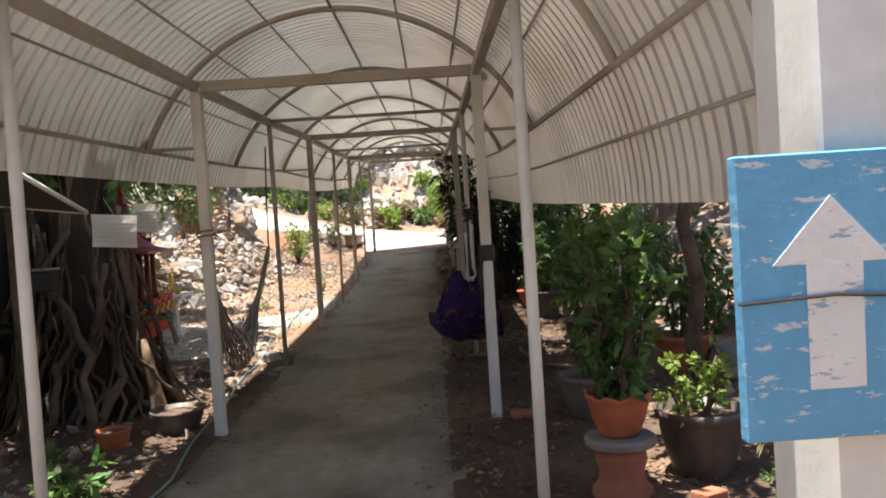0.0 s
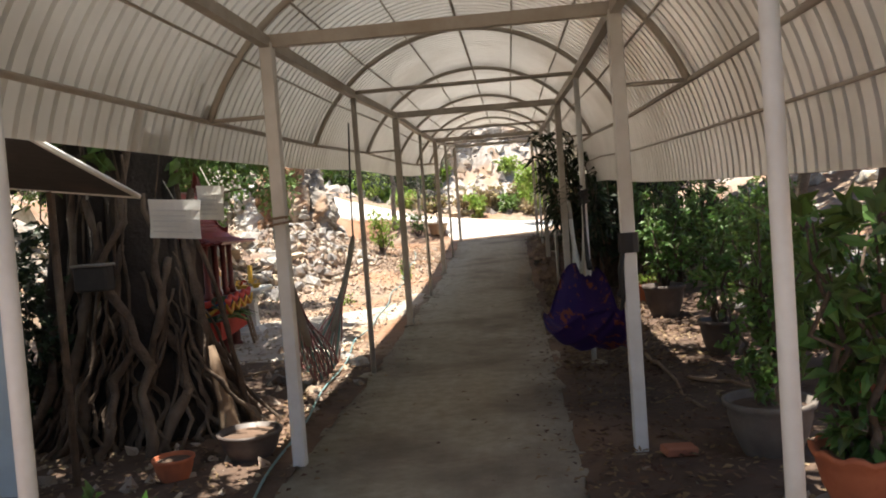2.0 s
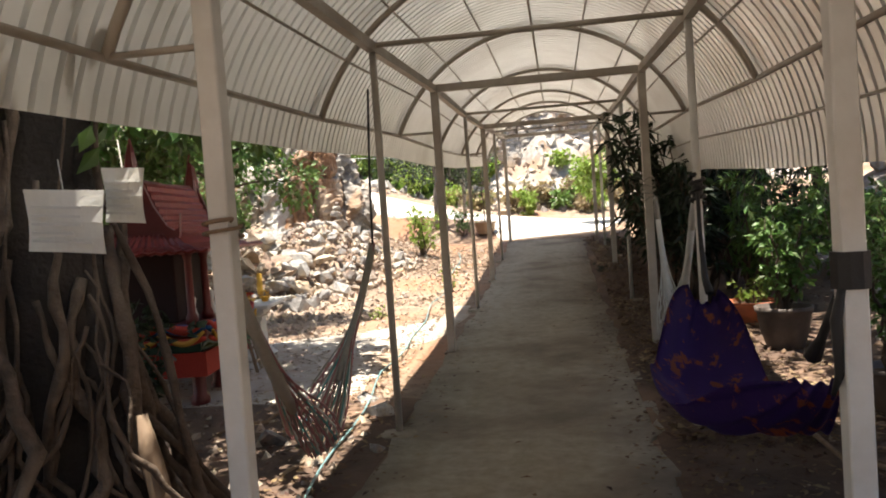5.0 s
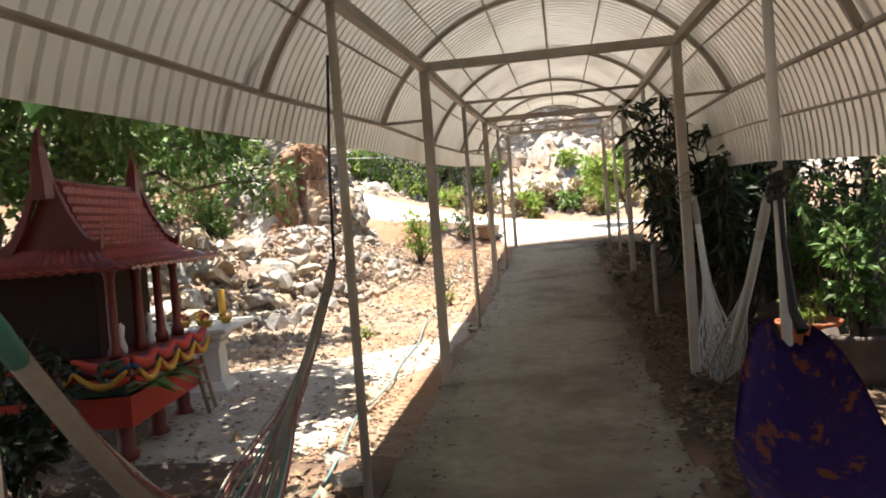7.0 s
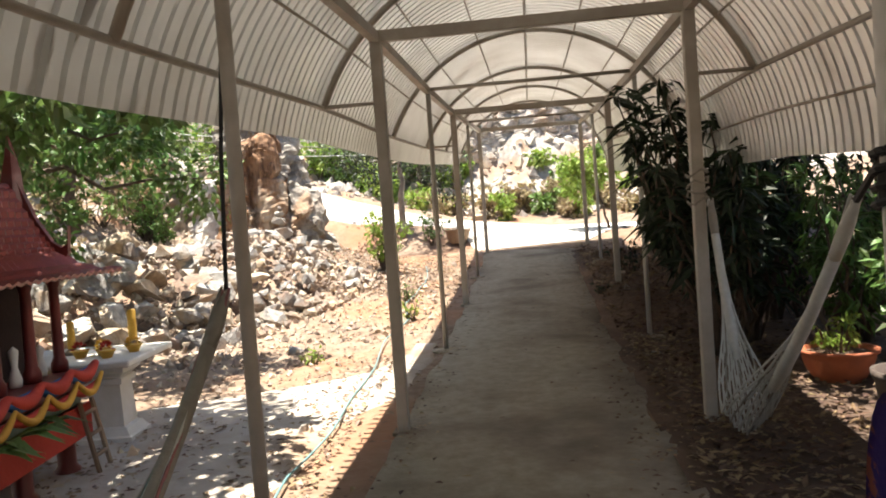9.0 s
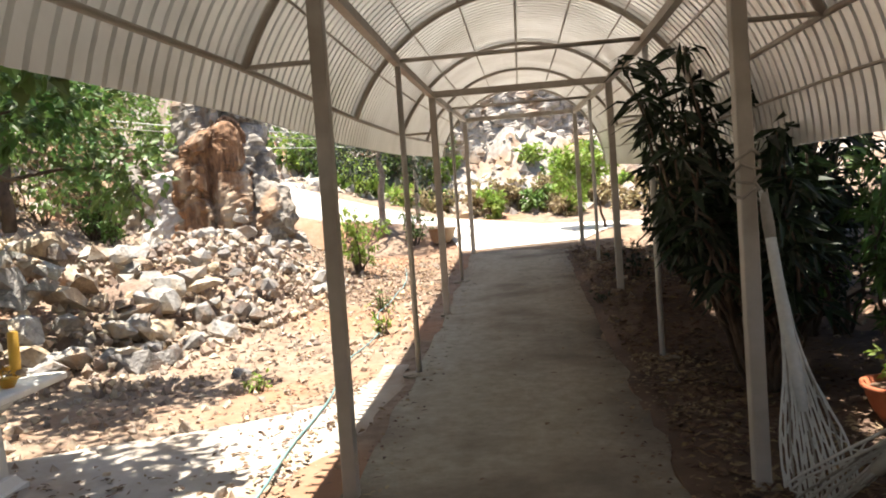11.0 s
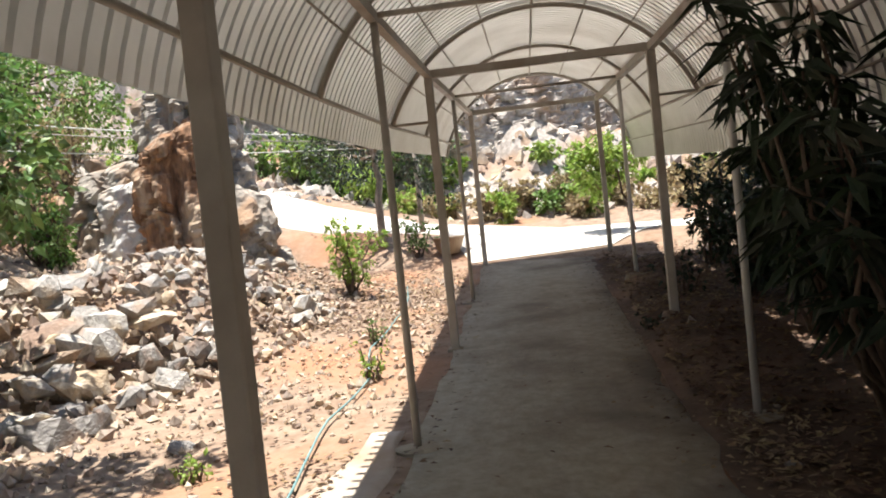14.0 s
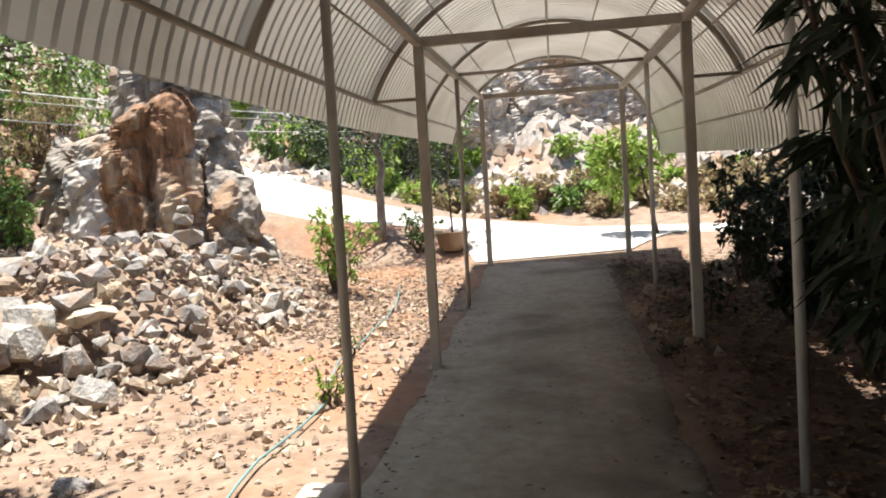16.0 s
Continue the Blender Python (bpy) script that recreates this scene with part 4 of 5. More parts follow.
def worn_paint(name, paint, under, amount, scale, upright=3.2):
    """Paint with flakes worn through to what lies under it."""
    m = mat(name, paint, tuple(v * 0.86 for v in paint), 9, 0.65, 0.2)
    nt = m.node_tree
    bs = nt.nodes["Principled BSDF"]
    src = bs.inputs["Base Color"].links[0].from_socket
    tc = nt.nodes.new("ShaderNodeTexCoord")
    mp = nt.nodes.new("ShaderNodeMapping")
    mp.inputs["Scale"].default_value = (1, 1, upright)
    nt.links.new(tc.outputs["Object"], mp.inputs[0])
    n = nt.nodes.new("ShaderNodeTexNoise")
    n.inputs["Scale"].default_value = scale
    n.inputs["Detail"].default_value = 7
    n.inputs["Roughness"].default_value = 0.7
    nt.links.new(mp.outputs[0], n.inputs[0])
    r = nt.nodes.new("ShaderNodeMapRange")
    r.inputs[1].default_value, r.inputs[2].default_value = amount, amount + 0.03
    nt.links.new(n.outputs[0], r.inputs[0])
    mx = nt.nodes.new("ShaderNodeMixRGB")
    mx.inputs[2].default_value = (*under, 1)
    nt.links.new(r.outputs[0], mx.inputs[0])
    nt.links.new(src, mx.inputs[1])
    nt.links.new(mx.outputs[0], bs.inputs["Base Color"])
    return m


M_signblue = worn_paint("sign_blue", (0.12, 0.37, 0.60), (0.50, 0.57, 0.60), 0.585, 10)
M_signwhite = worn_paint("sign_white", (0.74, 0.75, 0.74), (0.25, 0.38, 0.50), 0.57, 9)

# garden soil beds beside the walkway, their dark colour standing in for tree shade
for nm, x0, x1, ya, yb in (("garden_bed_shade", 0.55, 3.1, 1.0, 21.6), ("tree_bed_shade", -3.4, -1.2, 2.0, 9.4)):
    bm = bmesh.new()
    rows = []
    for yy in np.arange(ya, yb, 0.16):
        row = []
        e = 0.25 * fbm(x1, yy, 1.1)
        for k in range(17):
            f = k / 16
            x = x0 + (x1 + e - x0) * f if nm == "garden_bed_shade" else x0 + e + (x1 - x0 - e) * f
            out_ = (f if nm == "garden_bed_shade" else 1 - f)
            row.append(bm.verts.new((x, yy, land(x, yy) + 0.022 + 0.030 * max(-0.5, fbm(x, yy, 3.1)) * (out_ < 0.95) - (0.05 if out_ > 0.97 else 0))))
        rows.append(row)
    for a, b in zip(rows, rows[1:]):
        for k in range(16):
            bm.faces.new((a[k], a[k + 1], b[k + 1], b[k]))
    tagged(obj(nm, bm, M_humus_shade, smooth=True), "brown garden soil under leaf litter, darkened for the tree shade", "soil", kind="structure")

# Unseen wall behind the camera, added to cut low sky light under the roof.
tagged(obj("wall_south_unseen", boxed(-14, -5.3, -0.4, 14, -5.0, 3.6), M_greypot), "unseen plain grey wall added to block light from the south", "wall", kind="structure")

# ---------------- sign and pillar at the entrance ----------------
pil = thing("pillar", (1.53, 1.93, land(1.53, 1.93)), "white painted square concrete pillar at the entrance", "pillar")
part("shaft", boxed(-0.17, -0.15, 0, 0.17, 0.15, 3.1, bevel=0.012), M_white, pil)
part("plinth", boxed(-0.2, -0.18, -0.05, 0.2, 0.18, 0.12, bevel=0.01), M_white, pil)
sign = thing("arrow_sign", (1.345, 1.735, 1.2), "weathered blue wooden sign with a white arrow", "sign")
part("board", boxed(-0.195, -0.017, -0.005, 0.2, 0.017, 0.59, bevel=0.004), M_signblue, sign, "flaking blue painted board")
bm = bmesh.new()
vs = [bm.verts.new((x, -0.0195, z)) for x, z in ((-0.058, 0.10), (0.058, 0.10), (0.062, 0.36), (0.125, 0.36), (0.0, 0.50), (-0.125, 0.36), (-0.056, 0.36))]
bm.faces.new(vs)
ex = bmesh.ops.extrude_face_region(bm, geom=bm.faces[:])
for v in ex["geom"]:
    if isinstance(v, bmesh.types.BMVert):
        v.co.y += 0.0022
part("arrow", bm, M_signwhite, sign, "worn white painted arrow")
part("cord", tube(bmesh.new(), [(-0.2, -0.02, 0.285), (-0.1, -0.0215, 0.29), (0.0, -0.0235, 0.295), (0.1, -0.0215, 0.288), (0.2, -0.02, 0.29)], 0.004, 6), M_black, sign, "thin black cord tied round")

# ---------------- pots ----------------


def pot(name, x, y, r, h, material, label, z=None, scallop=0, rim=0.025):
    z = land(x, y) if z is None else z
    t = thing(name, (x, y, z), label, "pot")
    bm = bmesh.new()
    prof = [(r * 0.62, 0), (r * 0.66, 0.02), (r * 0.86, h * 0.4), (r * 0.97, h * 0.72), (r * 0.98, h * 0.84), (r * 1.07, h * 0.9), (r * 1.09, h), (r * 0.98, h), (r * 0.93, h * 0.86), (0.001, h * 0.84)]
    lathe(bm, prof, 32)
    if scallop:
        for v in bm.verts:
            if v.co.z > h * 0.85 and v.co.xy.length > r * 0.9:
                a = math.atan2(v.co.y, v.co.x)
                v.co.z += 0.012 * math.cos(scallop * a)
                v.co.xy *= 1 + 0.03 * math.cos(scallop * a)
    part("body", bm, material, t, smooth=True)
    bm = bmesh.new()
    lathe(bm, [(r * 0.93, h * 0.80), (r * 0.9, h * 0.87), (r * 0.5, h * 0.9), (0.002, h * 0.91)], 16)
    part("potting_soil", bm, M_humus_shade, t)
    return z + h * 0.9


ped = thing("pedestal", (1.47, 4.2, land(1.47, 4.2)), "round terracotta pedestal with a pale stone top", "pedestal")
bm = bmesh.new()
lathe(bm, [(0.17, -0.02), (0.165, 0.06), (0.13, 0.09), (0.12, 0.16), (0.14, 0.22), (0.13, 0.29), (0.001, 0.295)], 24)
part("column", bm, M_brick, ped, smooth=True)
bm = bmesh.new()
lathe(bm, [(0.16, 0.295), (0.19, 0.305), (0.195, 0.335), (0.18, 0.35), (0.001, 0.352)], 28)
part("top_slab", bm, M_greypot, ped)
zt = pot("flower_pot", 1.47, 4.2, 0.165, 0.23, M_terra, "orange terracotta pot with a scalloped rim on a pedestal", land(1.47, 4.2) + 0.352, scallop=9)
shrub(1.47, 4.2, 1.0, 0.30, 700, 0.11, 0.055, M_leaf, "leafy green plant growing in a terracotta pot", 800, z=zt, stems=7, name="potted_plant", low=0.02)
zt = pot("flower_pot", 2.0, 4.45, 0.24, 0.40, M_darkpot, "large dark brown glazed pot among stones")
shrub(1.98, 4.42, 0.32, 0.33, 420, 0.06, 0.03, M_leaf_lime, "low green plants spilling from a dark pot", 801, z=zt, stems=7, name="potted_plant", low=0.1)
M_greydark = mat("grey_brown_pot", (0.17, 0.145, 0.125), (0.11, 0.092, 0.08), 7, 0.85, 0.3, c=(0.09, 0.08, 0.07), big=3)
zt = pot("flower_pot", 1.66, 5.82, 0.24, 0.33, M_greydark, "grey-brown cement pot in the shaded garden")
shrub(1.66, 5.82, 0.35, 0.2, 150, 0.08, 0.04, M_leaf, "small green plant in a grey pot", 802, z=zt, stems=4, name="potted_plant")
zt = pot("flower_pot", 2.75, 7.0, 0.25, 0.36, M_terra, "red-brown terracotta pot near a dark trunk")
shrub(2.75, 7.0, 1.1, 0.4, 420, 0.10, 0.05, M_leaf, "leafy plant in a red-brown pot", 803, z=zt, stems=5, name="potted_plant")
zt = pot("flower_pot", 2.1, 12.1, 0.27, 0.26, M_terra, "wide orange clay pot with pale green plants")
shrub(2.1, 12.1, 0.25, 0.25, 260, 0.06, 0.03, M_leaf_lime, "pale green low plants in a clay pot", 804, z=zt, stems=6, name="potted_plant", low=0.1)
zt = pot("flower_pot", 2.05, 10.75, 0.24, 0.42, M_darkpot, "black plastic plant pot in the garden")
shrub(2.05, 10.75, 1.15, 0.42, 650, 0.10, 0.05, M_leaf, "green shrub growing in a black pot", 805, z=zt, stems=6, name="potted_plant")
zt = pot("flower_pot", 2.15, 8.6, 0.2, 0.34, M_darkpot, "dark pot holding a small garden tree")
shrub(2.15, 8.6, 1.2, 0.4, 650, 0.08, 0.04, M_leaf, "bushy young tree in a dark pot", 806, z=zt, stems=5, name="potted_plant", low=0.4)
zt = pot("planter_box", -1.9, 22.95, 0.28, 0.32, M_wood, "brown clay planter at the roadside")
tree("young_tree", -1.9, 22.95, 1.5, 0.02, [((-0.1, 0, 1.9), 0.3), ((0.2, 0.1, 1.7), 0.25), ((-0.2, 0.2, 2.3), 0.25)], 160, 0.09, 0.04, M_leaf, "slender young tree in a clay planter", 807, z=zt)
zt = pot("flower_pot", -1.95, 5.75, 0.12, 0.17, M_terra, "small orange plastic pot at a tree's foot", scallop=0)
pot("flower_pot", -1.6, 6.15, 0.2, 0.2, M_darkpot, "low dark basin beside the walkway")

# brick, sticks and small stones
br = new("brick", stone_mesh("brick", 3, M_brick))
bm = boxed(-0.10, -0.05, 0, 0.10, 0.05, 0.05, bevel=0.006)
bm.to_mesh(br.data)
bm.free()
br.matrix_world = pose(1.13, 5.82, land(1.13, 5.82) + 0.03, 6, 4, 15)
tagged(br, "loose orange-red brick lying on dark soil", "brick")
for a, b in (((1.43, 8.6), (1.50, 6.65)), ((1.6, 7.6), (2.2, 6.9)), ((-1.5, 9.0), (-1.75, 7.6)), ((-4.9, 15.0), (-3.9, 15.3)), ((-2.0, 9.2), (-2.6, 8.5))):
    bm = bmesh.new()
    za, zb = land(*a) + 0.05, land(*b) + 0.05
    limb(bm, (0, 0, 0), (b[0] - a[0], b[1] - a[1], zb - za), 0.018, 0.010, rng, 0.06)
    ob = obj("stick", bm, M_wood, smooth=True)
    ob.location = (a[0], a[1], za)
    tagged(ob, "dry fallen branch lying on the soil", "branch", "fallen branches")
for k, (x, y, s) in enumerate(((-1.27, 8.15, 0.2), (-1.45, 8.95, 0.32), (-1.62, 9.35, 0.26), (-1.75, 8.8, 0.22), (-1.5, 7.2, 0.2), (-1.7, 6.2, 0.3), (-2.95, 14.2, 0.22), (-1.95, 11.3, 0.16), (0.85, 16.4, 0.2), (1.05, 17.3, 0.2), (0.9, 13.2, 0.16), (2.1, 5.0, 0.2), (1.9, 3.6, 0.18), (1.75, 3.2, 0.22), (2.5, 5.2, 0.3), (2.4, 3.7, 0.25), (1.5, 5.1, 0.12), (-1.95, 7.5, 0.3), (-2.1, 8.3, 0.28), (-1.65, 7.9, 0.22))):
    tagged(stone(x, y, s, rng, brown=0.4), "loose stone beside the walkway", "stone", "loose stones")
shrub(0.72, 16.5, 0.16, 0.14, 60, 0.06, 0.03, M_leaf_dark_shade, "small dark weed at the walkway's edge", 820)
shrub(1.2, 17.4, 0.4, 0.3, 160, 0.08, 0.04, M_leaf_dark_shade, "low dark plant beside the walkway", 821)

shrub(2.5, 4.3, 0.55, 0.28, 200, 0.10, 0.018, M_drygrass, "dry straw-coloured stalks beside a pot", 822, stems=8)
shrub(2.15, 3.3, 0.4, 0.35, 300, 0.08, 0.04, M_leaf, "low green plants beside the entrance pillar", 823, stems=7)
shrub(2.7, 5.0, 0.5, 0.35, 260, 0.08, 0.04, M_leaf_sun, "green plants among stones", 824, stems=6)
b2 = br.copy()
scene.collection.objects.link(b2)
b2.matrix_world = pose(1.85, 3.95, land(1.85, 3.95) + 0.05, 0, 8, 40)

# ---------------- hose along the walkway ----------------
pts = []
for (xa, ya), (xb, yb) in zip(*(lambda p: (p, p[1:]))([(-1.3, 2.5), (-1.24, 4.9), (-1.32, 5.6), (-1.5, 7.5), (-1.65, 9.55), (-1.75, 10.3), (-1.74, 11.4), (-1.78, 12.4), (-1.95, 14.5), (-1.88, 15.6), (-2.1, 16.7), (-2.05, 18.5), (-2.3, 20.5)])):
    for k in range(12):
        f = k / 12
        x, y = xa + (xb - xa) * f, ya + (yb - ya) * f
        pts.append((x + 0.02 * math.sin(y * 3), y, land(x, y) + 0.045))
tagged(obj("garden_hose", tube(bmesh.new(), pts, 0.0085, 8), M_hose, smooth=True), "pale blue-green garden hose lying beside the walkway", "hose")

# ---------------- hammocks ----------------


def hammock(name, a, low, b, strings, spread, mats, label, tip, rad=0.006, seed=0, net=True):
    """Open-mesh hammock: strings gathered at both ends, cross-knotted in the middle."""
    r = random.Random(seed)
    a, low, b = Vector(a), Vector(low), Vector(b)
    t = thing(name, tuple(low), label, "hammock")
    o = low.copy()
    n = 32

    def mid(f):
        # smooth curve that sags to the low point
        if f < 0.5:
            g = f * 2
            return a.lerp(low, g) + Vector((0, 0, -0.10 * math.sin(math.pi * g))) * (1 - g)
        g = (1 - f) * 2
        return b.lerp(low, g) + Vector((0, 0, -0.10 * math.sin(math.pi * g))) * (1 - g)
    paths = []
    for s in range(strings):
        u = s / (strings - 1) * 2 - 1
        ph = r.uniform(0, 6.28)
        pts = []
        for k in range(n + 1):
            f = k / n
            w = spread * math.sin(math.pi * f) ** 5 + 0.016
            p = mid(f) + Vector((u * w, r.uniform(-.006, .006), abs(u) ** 1.5 * w * 0.9 + 0.012 * math.sin(ph + 20 * f)))
            pts.append(p - o)
        paths.append(pts)
    for s, pts in enumerate(paths):
        part("cord", tube(bmesh.new(), pts, rad, 5), mats[s % len(mats)], t)
    if net:
        bm = bmesh.new()
        for k in range(7, n - 6):
            for s in range(strings - 1):
                p, q = paths[s][k], paths[s + 1][k + (1 if (s + k) % 2 else -1)]
                if (p - q).length < 0.4:
                    tube(bm, [p, (p + q) / 2 + Vector((0, 0, -0.01)), q], rad * 0.7, 4, caps=False)
        part("netting", bm, mats[-1], t)
    for e, m in ((a, 1), (b, 1)):
        bm = bmesh.new()
        d = (low - e).normalized()
        f0 = 0 if e is a else 1
        g_ = [mid(abs(f0 - q)) - o for q in (0.0, 0.02, 0.04, 0.065)]
        tube(bm, g_, [0.016, 0.026, 0.029, 0.026], 9)
        part("gathered_end", bm, tip if e is a else mats[0], t, smooth=True)
        bm = bmesh.new()
        g_ = [mid(abs(f0 - q)) - o for q in (0.06, 0.15, 0.22, 0.28, 0.34)]
        tube(bm, g_, [0.026, 0.028, 0.031, 0.034, 0.026], 9)
        part("gathered_rope", bm, mats[0], t, smooth=True)
    return t


h1 = hammock("rope_hammock", (-1.27, 6.02, 1.70), (-1.42, 7.35, 0.42), (-1.34, 8.66, 1.56), 18, 0.14, (M_rope, M_pink, M_rope, M_teal, M_whitecord, M_pink), "knotted rope hammock in grey, pink and teal", M_teal, seed=1)
o = h1.matrix_world.translation
part("hanging_rope", tube(bmesh.new(), [Vector(p) - o for p in ((-1.34, 8.66, 1.54), (-1.34, 8.72, 2.1), (-1.33, 8.82, 2.72))], 0.009, 6), M_black, h1, "dark hanging rope")
part("lashing", tube(bmesh.new(), [Vector((-1.2 + 0.07 * math.cos(k * 0.7), 5.93 + 0.07 * math.sin(k * 0.7), 1.70 + 0.004 * k)) - o for k in range(18)] + [Vector((-1.27, 6.02, 1.70)) - o], 0.008, 6), M_wood, h1)
h2 = hammock("rope_hammock", (0.99, 11.15, 1.78), (1.05, 10.75, 0.33), (0.97, 8.85, 1.74), 14, 0.14, (M_whitecord, M_whitecord, M_rope, M_whitecord, M_whitecord), "pale knotted rope hammock sagging between two posts", M_rope, seed=2)
o = h2.matrix_world.translation
part("lashing", tube(bmesh.new(), [Vector((0.93 + 0.072 * math.cos(k * 0.7), 11.22 + 0.068 * math.sin(k * 0.7), 1.74 + 0.007 * k + 0.02 * math.sin(k * 1.9))) - o for k in range(40)] + [Vector((0.99, 11.15, 1.78)) - o], 0.008, 6), M_rope, h2)
part("lashing", tube(bmesh.new(), [Vector((0.93 + 0.045 * math.cos(k * 0.7), 8.5 + 0.045 * math.sin(k * 0.7), 1.70 + 0.006 * k)) - o for k in range(34)] + [Vector((0.97, 8.85, 1.74)) - o], 0.014, 6), M_black, h2, "black binding strap")

M_purple = worn_paint("purple_print_cloth", (0.045, 0.012, 0.15), (0.30, 0.085, 0.04), 0.56, 8, 0.7)
sl = thing("cloth_hammock", (0.85, 7.1, 0.6), "slung purple cloth hammock with an orange print", "hammock")
bm = bmesh.new()
rows = []
for j in range(41):
    f = j / 40
    y = 6.28 + 2.0 * f
    open_ = math.sin(math.pi * min(1, max(0, 0.03 + 0.94 * f))) ** 0.65
    half = 0.022 + 0.315 * open_
    low = 0.60 + 0.56 * (1 - open_) ** 1.3 + 0.06 * f
    rim = 0.81 + 0.38 * smooth(0.66, 1.0, f) + 0.22 * smooth(0.28, 0.0, f)
    xm = 0.92 - 0.14 * math.sin(math.pi * f) - 0.03 * smooth(0.6, 1.0, f)
    row = []
    for i in range(25):
        u = i / 12 - 1
        droop = 0.045 * math.sin(5.0 * f * math.pi + 1.3 * u) * open_
        z = low + (max(rim - (0.14 * open_ if u > 0 else 0), low + 0.03) - low) * abs(u) ** 2.1
        fold = 0.022 * math.sin(15 * u + 6 * f) + 0.035 * noise.noise(Vector((u * 2.5, f * 5, 1)))
        x = xm + half * math.copysign(abs(u) ** 0.75, u) * (1 + fold)
        row.append(bm.verts.new((x - 0.85, y - 7.1 + fold * 0.5, z - 0.6 + droop * abs(u) + fold * 0.5)))
    rows.append(row)
for a, b in zip(rows, rows[1:]):
    for i in range(24):
        bm.faces.new((a[i], a[i + 1], b[i + 1], b[i]))
bmesh.ops.solidify(bm, geom=bm.faces[:], thickness=0.006)
part("cloth", bm, M_purple, sl, smooth=True)
o = Vector((0.85, 7.1, 0.6))
part("strap", tube(bmesh.new(), [Vector(p) - o for p in ((0.92, 8.22, 1.14), (0.91, 8.30, 1.22), (0.91, 8.38, 1.5), (0.92, 8.45, 1.78))], [0.03, 0.022, 0.014, 0.014], 8), M_black, sl, "black strap", smooth=True)
part("strap", tube(bmesh.new(), [Vector(p) - o for p in ((0.93, 6.34, 1.10), (0.93, 6.24, 1.18), (0.94, 6.02, 1.42))], [0.035, 0.018, 0.014], 8), M_black, sl, "black strap", smooth=True)
for y, z, rr_ in ((5.93, 1.46, 0.062), (8.5, 1.79, 0.036)):
    bm = bmesh.new()
    tube(bm, [(0.93 - 0.85, y - 7.1, z - 0.6 - 0.06), (0.93 - 0.85, y - 7.1, z - 0.6 + 0.06)], rr_, 10)
    part("binding", bm, M_black, sl, "black binding round the post")
part("loose_end", tube(bmesh.new(), [Vector(p) - o for p in ((0.90, 5.9, 1.44), (0.87, 5.9, 1.3), (0.88, 5.92, 1.12), (0.86, 5.93, 1.05))], [0.012, 0.02, 0.016, 0.008], 7), M_black, sl, smooth=True)

# ---------------- spirit house ----------------
sz = land(-3.9, 10.2)
sh = thing("spirit_house", (-3.87, 10.17, sz), "dark red wooden spirit house with a steep tiled roof", "shrine", rz=9)


def sp(name, bm, m, label="", smooth=False, parent=None):
    return part(name, bm, m, parent or sh, label, smooth)


for u in (-0.55, 0.55):
    for v in (-0.8, -0.22, 0.34):
        bm = bmesh.new()
        lathe(bm, [(0.085, -0.03), (0.085, 0.05), (0.06, 0.08), (0.06, 0.36), (0.08, 0.42), (0.001, 0.43)], 12, (u, v, 0))
        sp("leg", bm, M_red, smooth=True)
sp("lower_deck", boxed(-0.66, -0.95, 0.40, 0.66, 0.45, 0.46, bevel=0.01), M_red)
for bx in ((0.665, -0.96, 0.26, 0.685, 0.46, 0.47), (-0.66, -0.975, 0.26, 0.685, -0.955, 0.47)):
    sp("red_skirt", boxed(*bx), M_redcloth, "bright red cloth skirt")
sp("green_fascia", boxed(-0.64, -0.93, 0.465, 0.64, 0.43, 0.55, bevel=0.01), M_green, "dark green painted band")
sp("upper_deck", boxed(-0.70, -1.0, 0.60, 0.71, 0.48, 0.70, bevel=0.012), M_red)
for u in (-0.6, 0.6):
    for v in (-0.8, 0.4):
        sp("stub_post", boxed(u - 0.05, v - 0.05, 0.55, u + 0.05, v + 0.05, 0.60), M_red)


def swag(m, p0, p1, sag, r, n=4, name="swag"):
    bm = bmesh.new()
    pts, rad = [], []
    for k in range(n * 12 + 1):
        f = k / (n * 12)
        q = Vector(p0).lerp(Vector(p1), f)
        s = abs(math.sin(math.pi * f * n))
        pts.append(q - Vector((0, 0, sag * s)))
        rad.append(r * (0.6 + 0.5 * s))
    tube(bm, pts, rad, 8)
    sp(name, bm, m, smooth=True)


for m, dz, sag, r, off in ((M_blue, 0.70, 0.03, 0.045, 0.0), (M_redcloth, 0.73, 0.06, 0.04, 0.015), (M_yellow, 0.66, 0.10, 0.022, 0.05), (M_redcloth, 0.60, 0.03, 0.03, 0.02)):
    swag(m, (0.72 + off, -1.0, dz), (0.72 + off, 0.48, dz), sag, r, 4, "cloth_swag")
    swag(m, (-0.70, -1.01 - off, dz), (0.71, -1.01 - off, dz), sag, r, 4, "cloth_swag")
for v in (-0.82, -0.38, 0.02, 0.38):
    for u in (-0.54, 0.54):
        bm = bmesh.new()
        lathe(bm, [(0.055, 0.70), (0.055, 0.76), (0.036, 0.80), (0.033, 1.26), (0.05, 1.32), (0.05, 1.36), (0.001, 1.365)], 10, (u, v, 0))
        sp("column", bm, M_red, smooth=True)
# Solid core whose colour stands for the dark inside.
sp("cella", boxed(-0.36, -0.66, 0.70, 0.36, 0.30, 1.36, bevel=0.01), M_maroon_shade)
for u, v, h in ((0.50, -0.1, 0.22), (0.48, 0.25, 0.18), (0.47, -0.55, 0.2)):
    bm = bmesh.new()
    lathe(bm, [(0.035, 0.70), (0.04, 0.74), (0.018, 0.82), (0.03, 0.70 + h), (0.001, 0.73 + h)], 10, (u, v, 0))
    sp("vase", bm, M_marble, "small pale figurine-like vase", smooth=True)


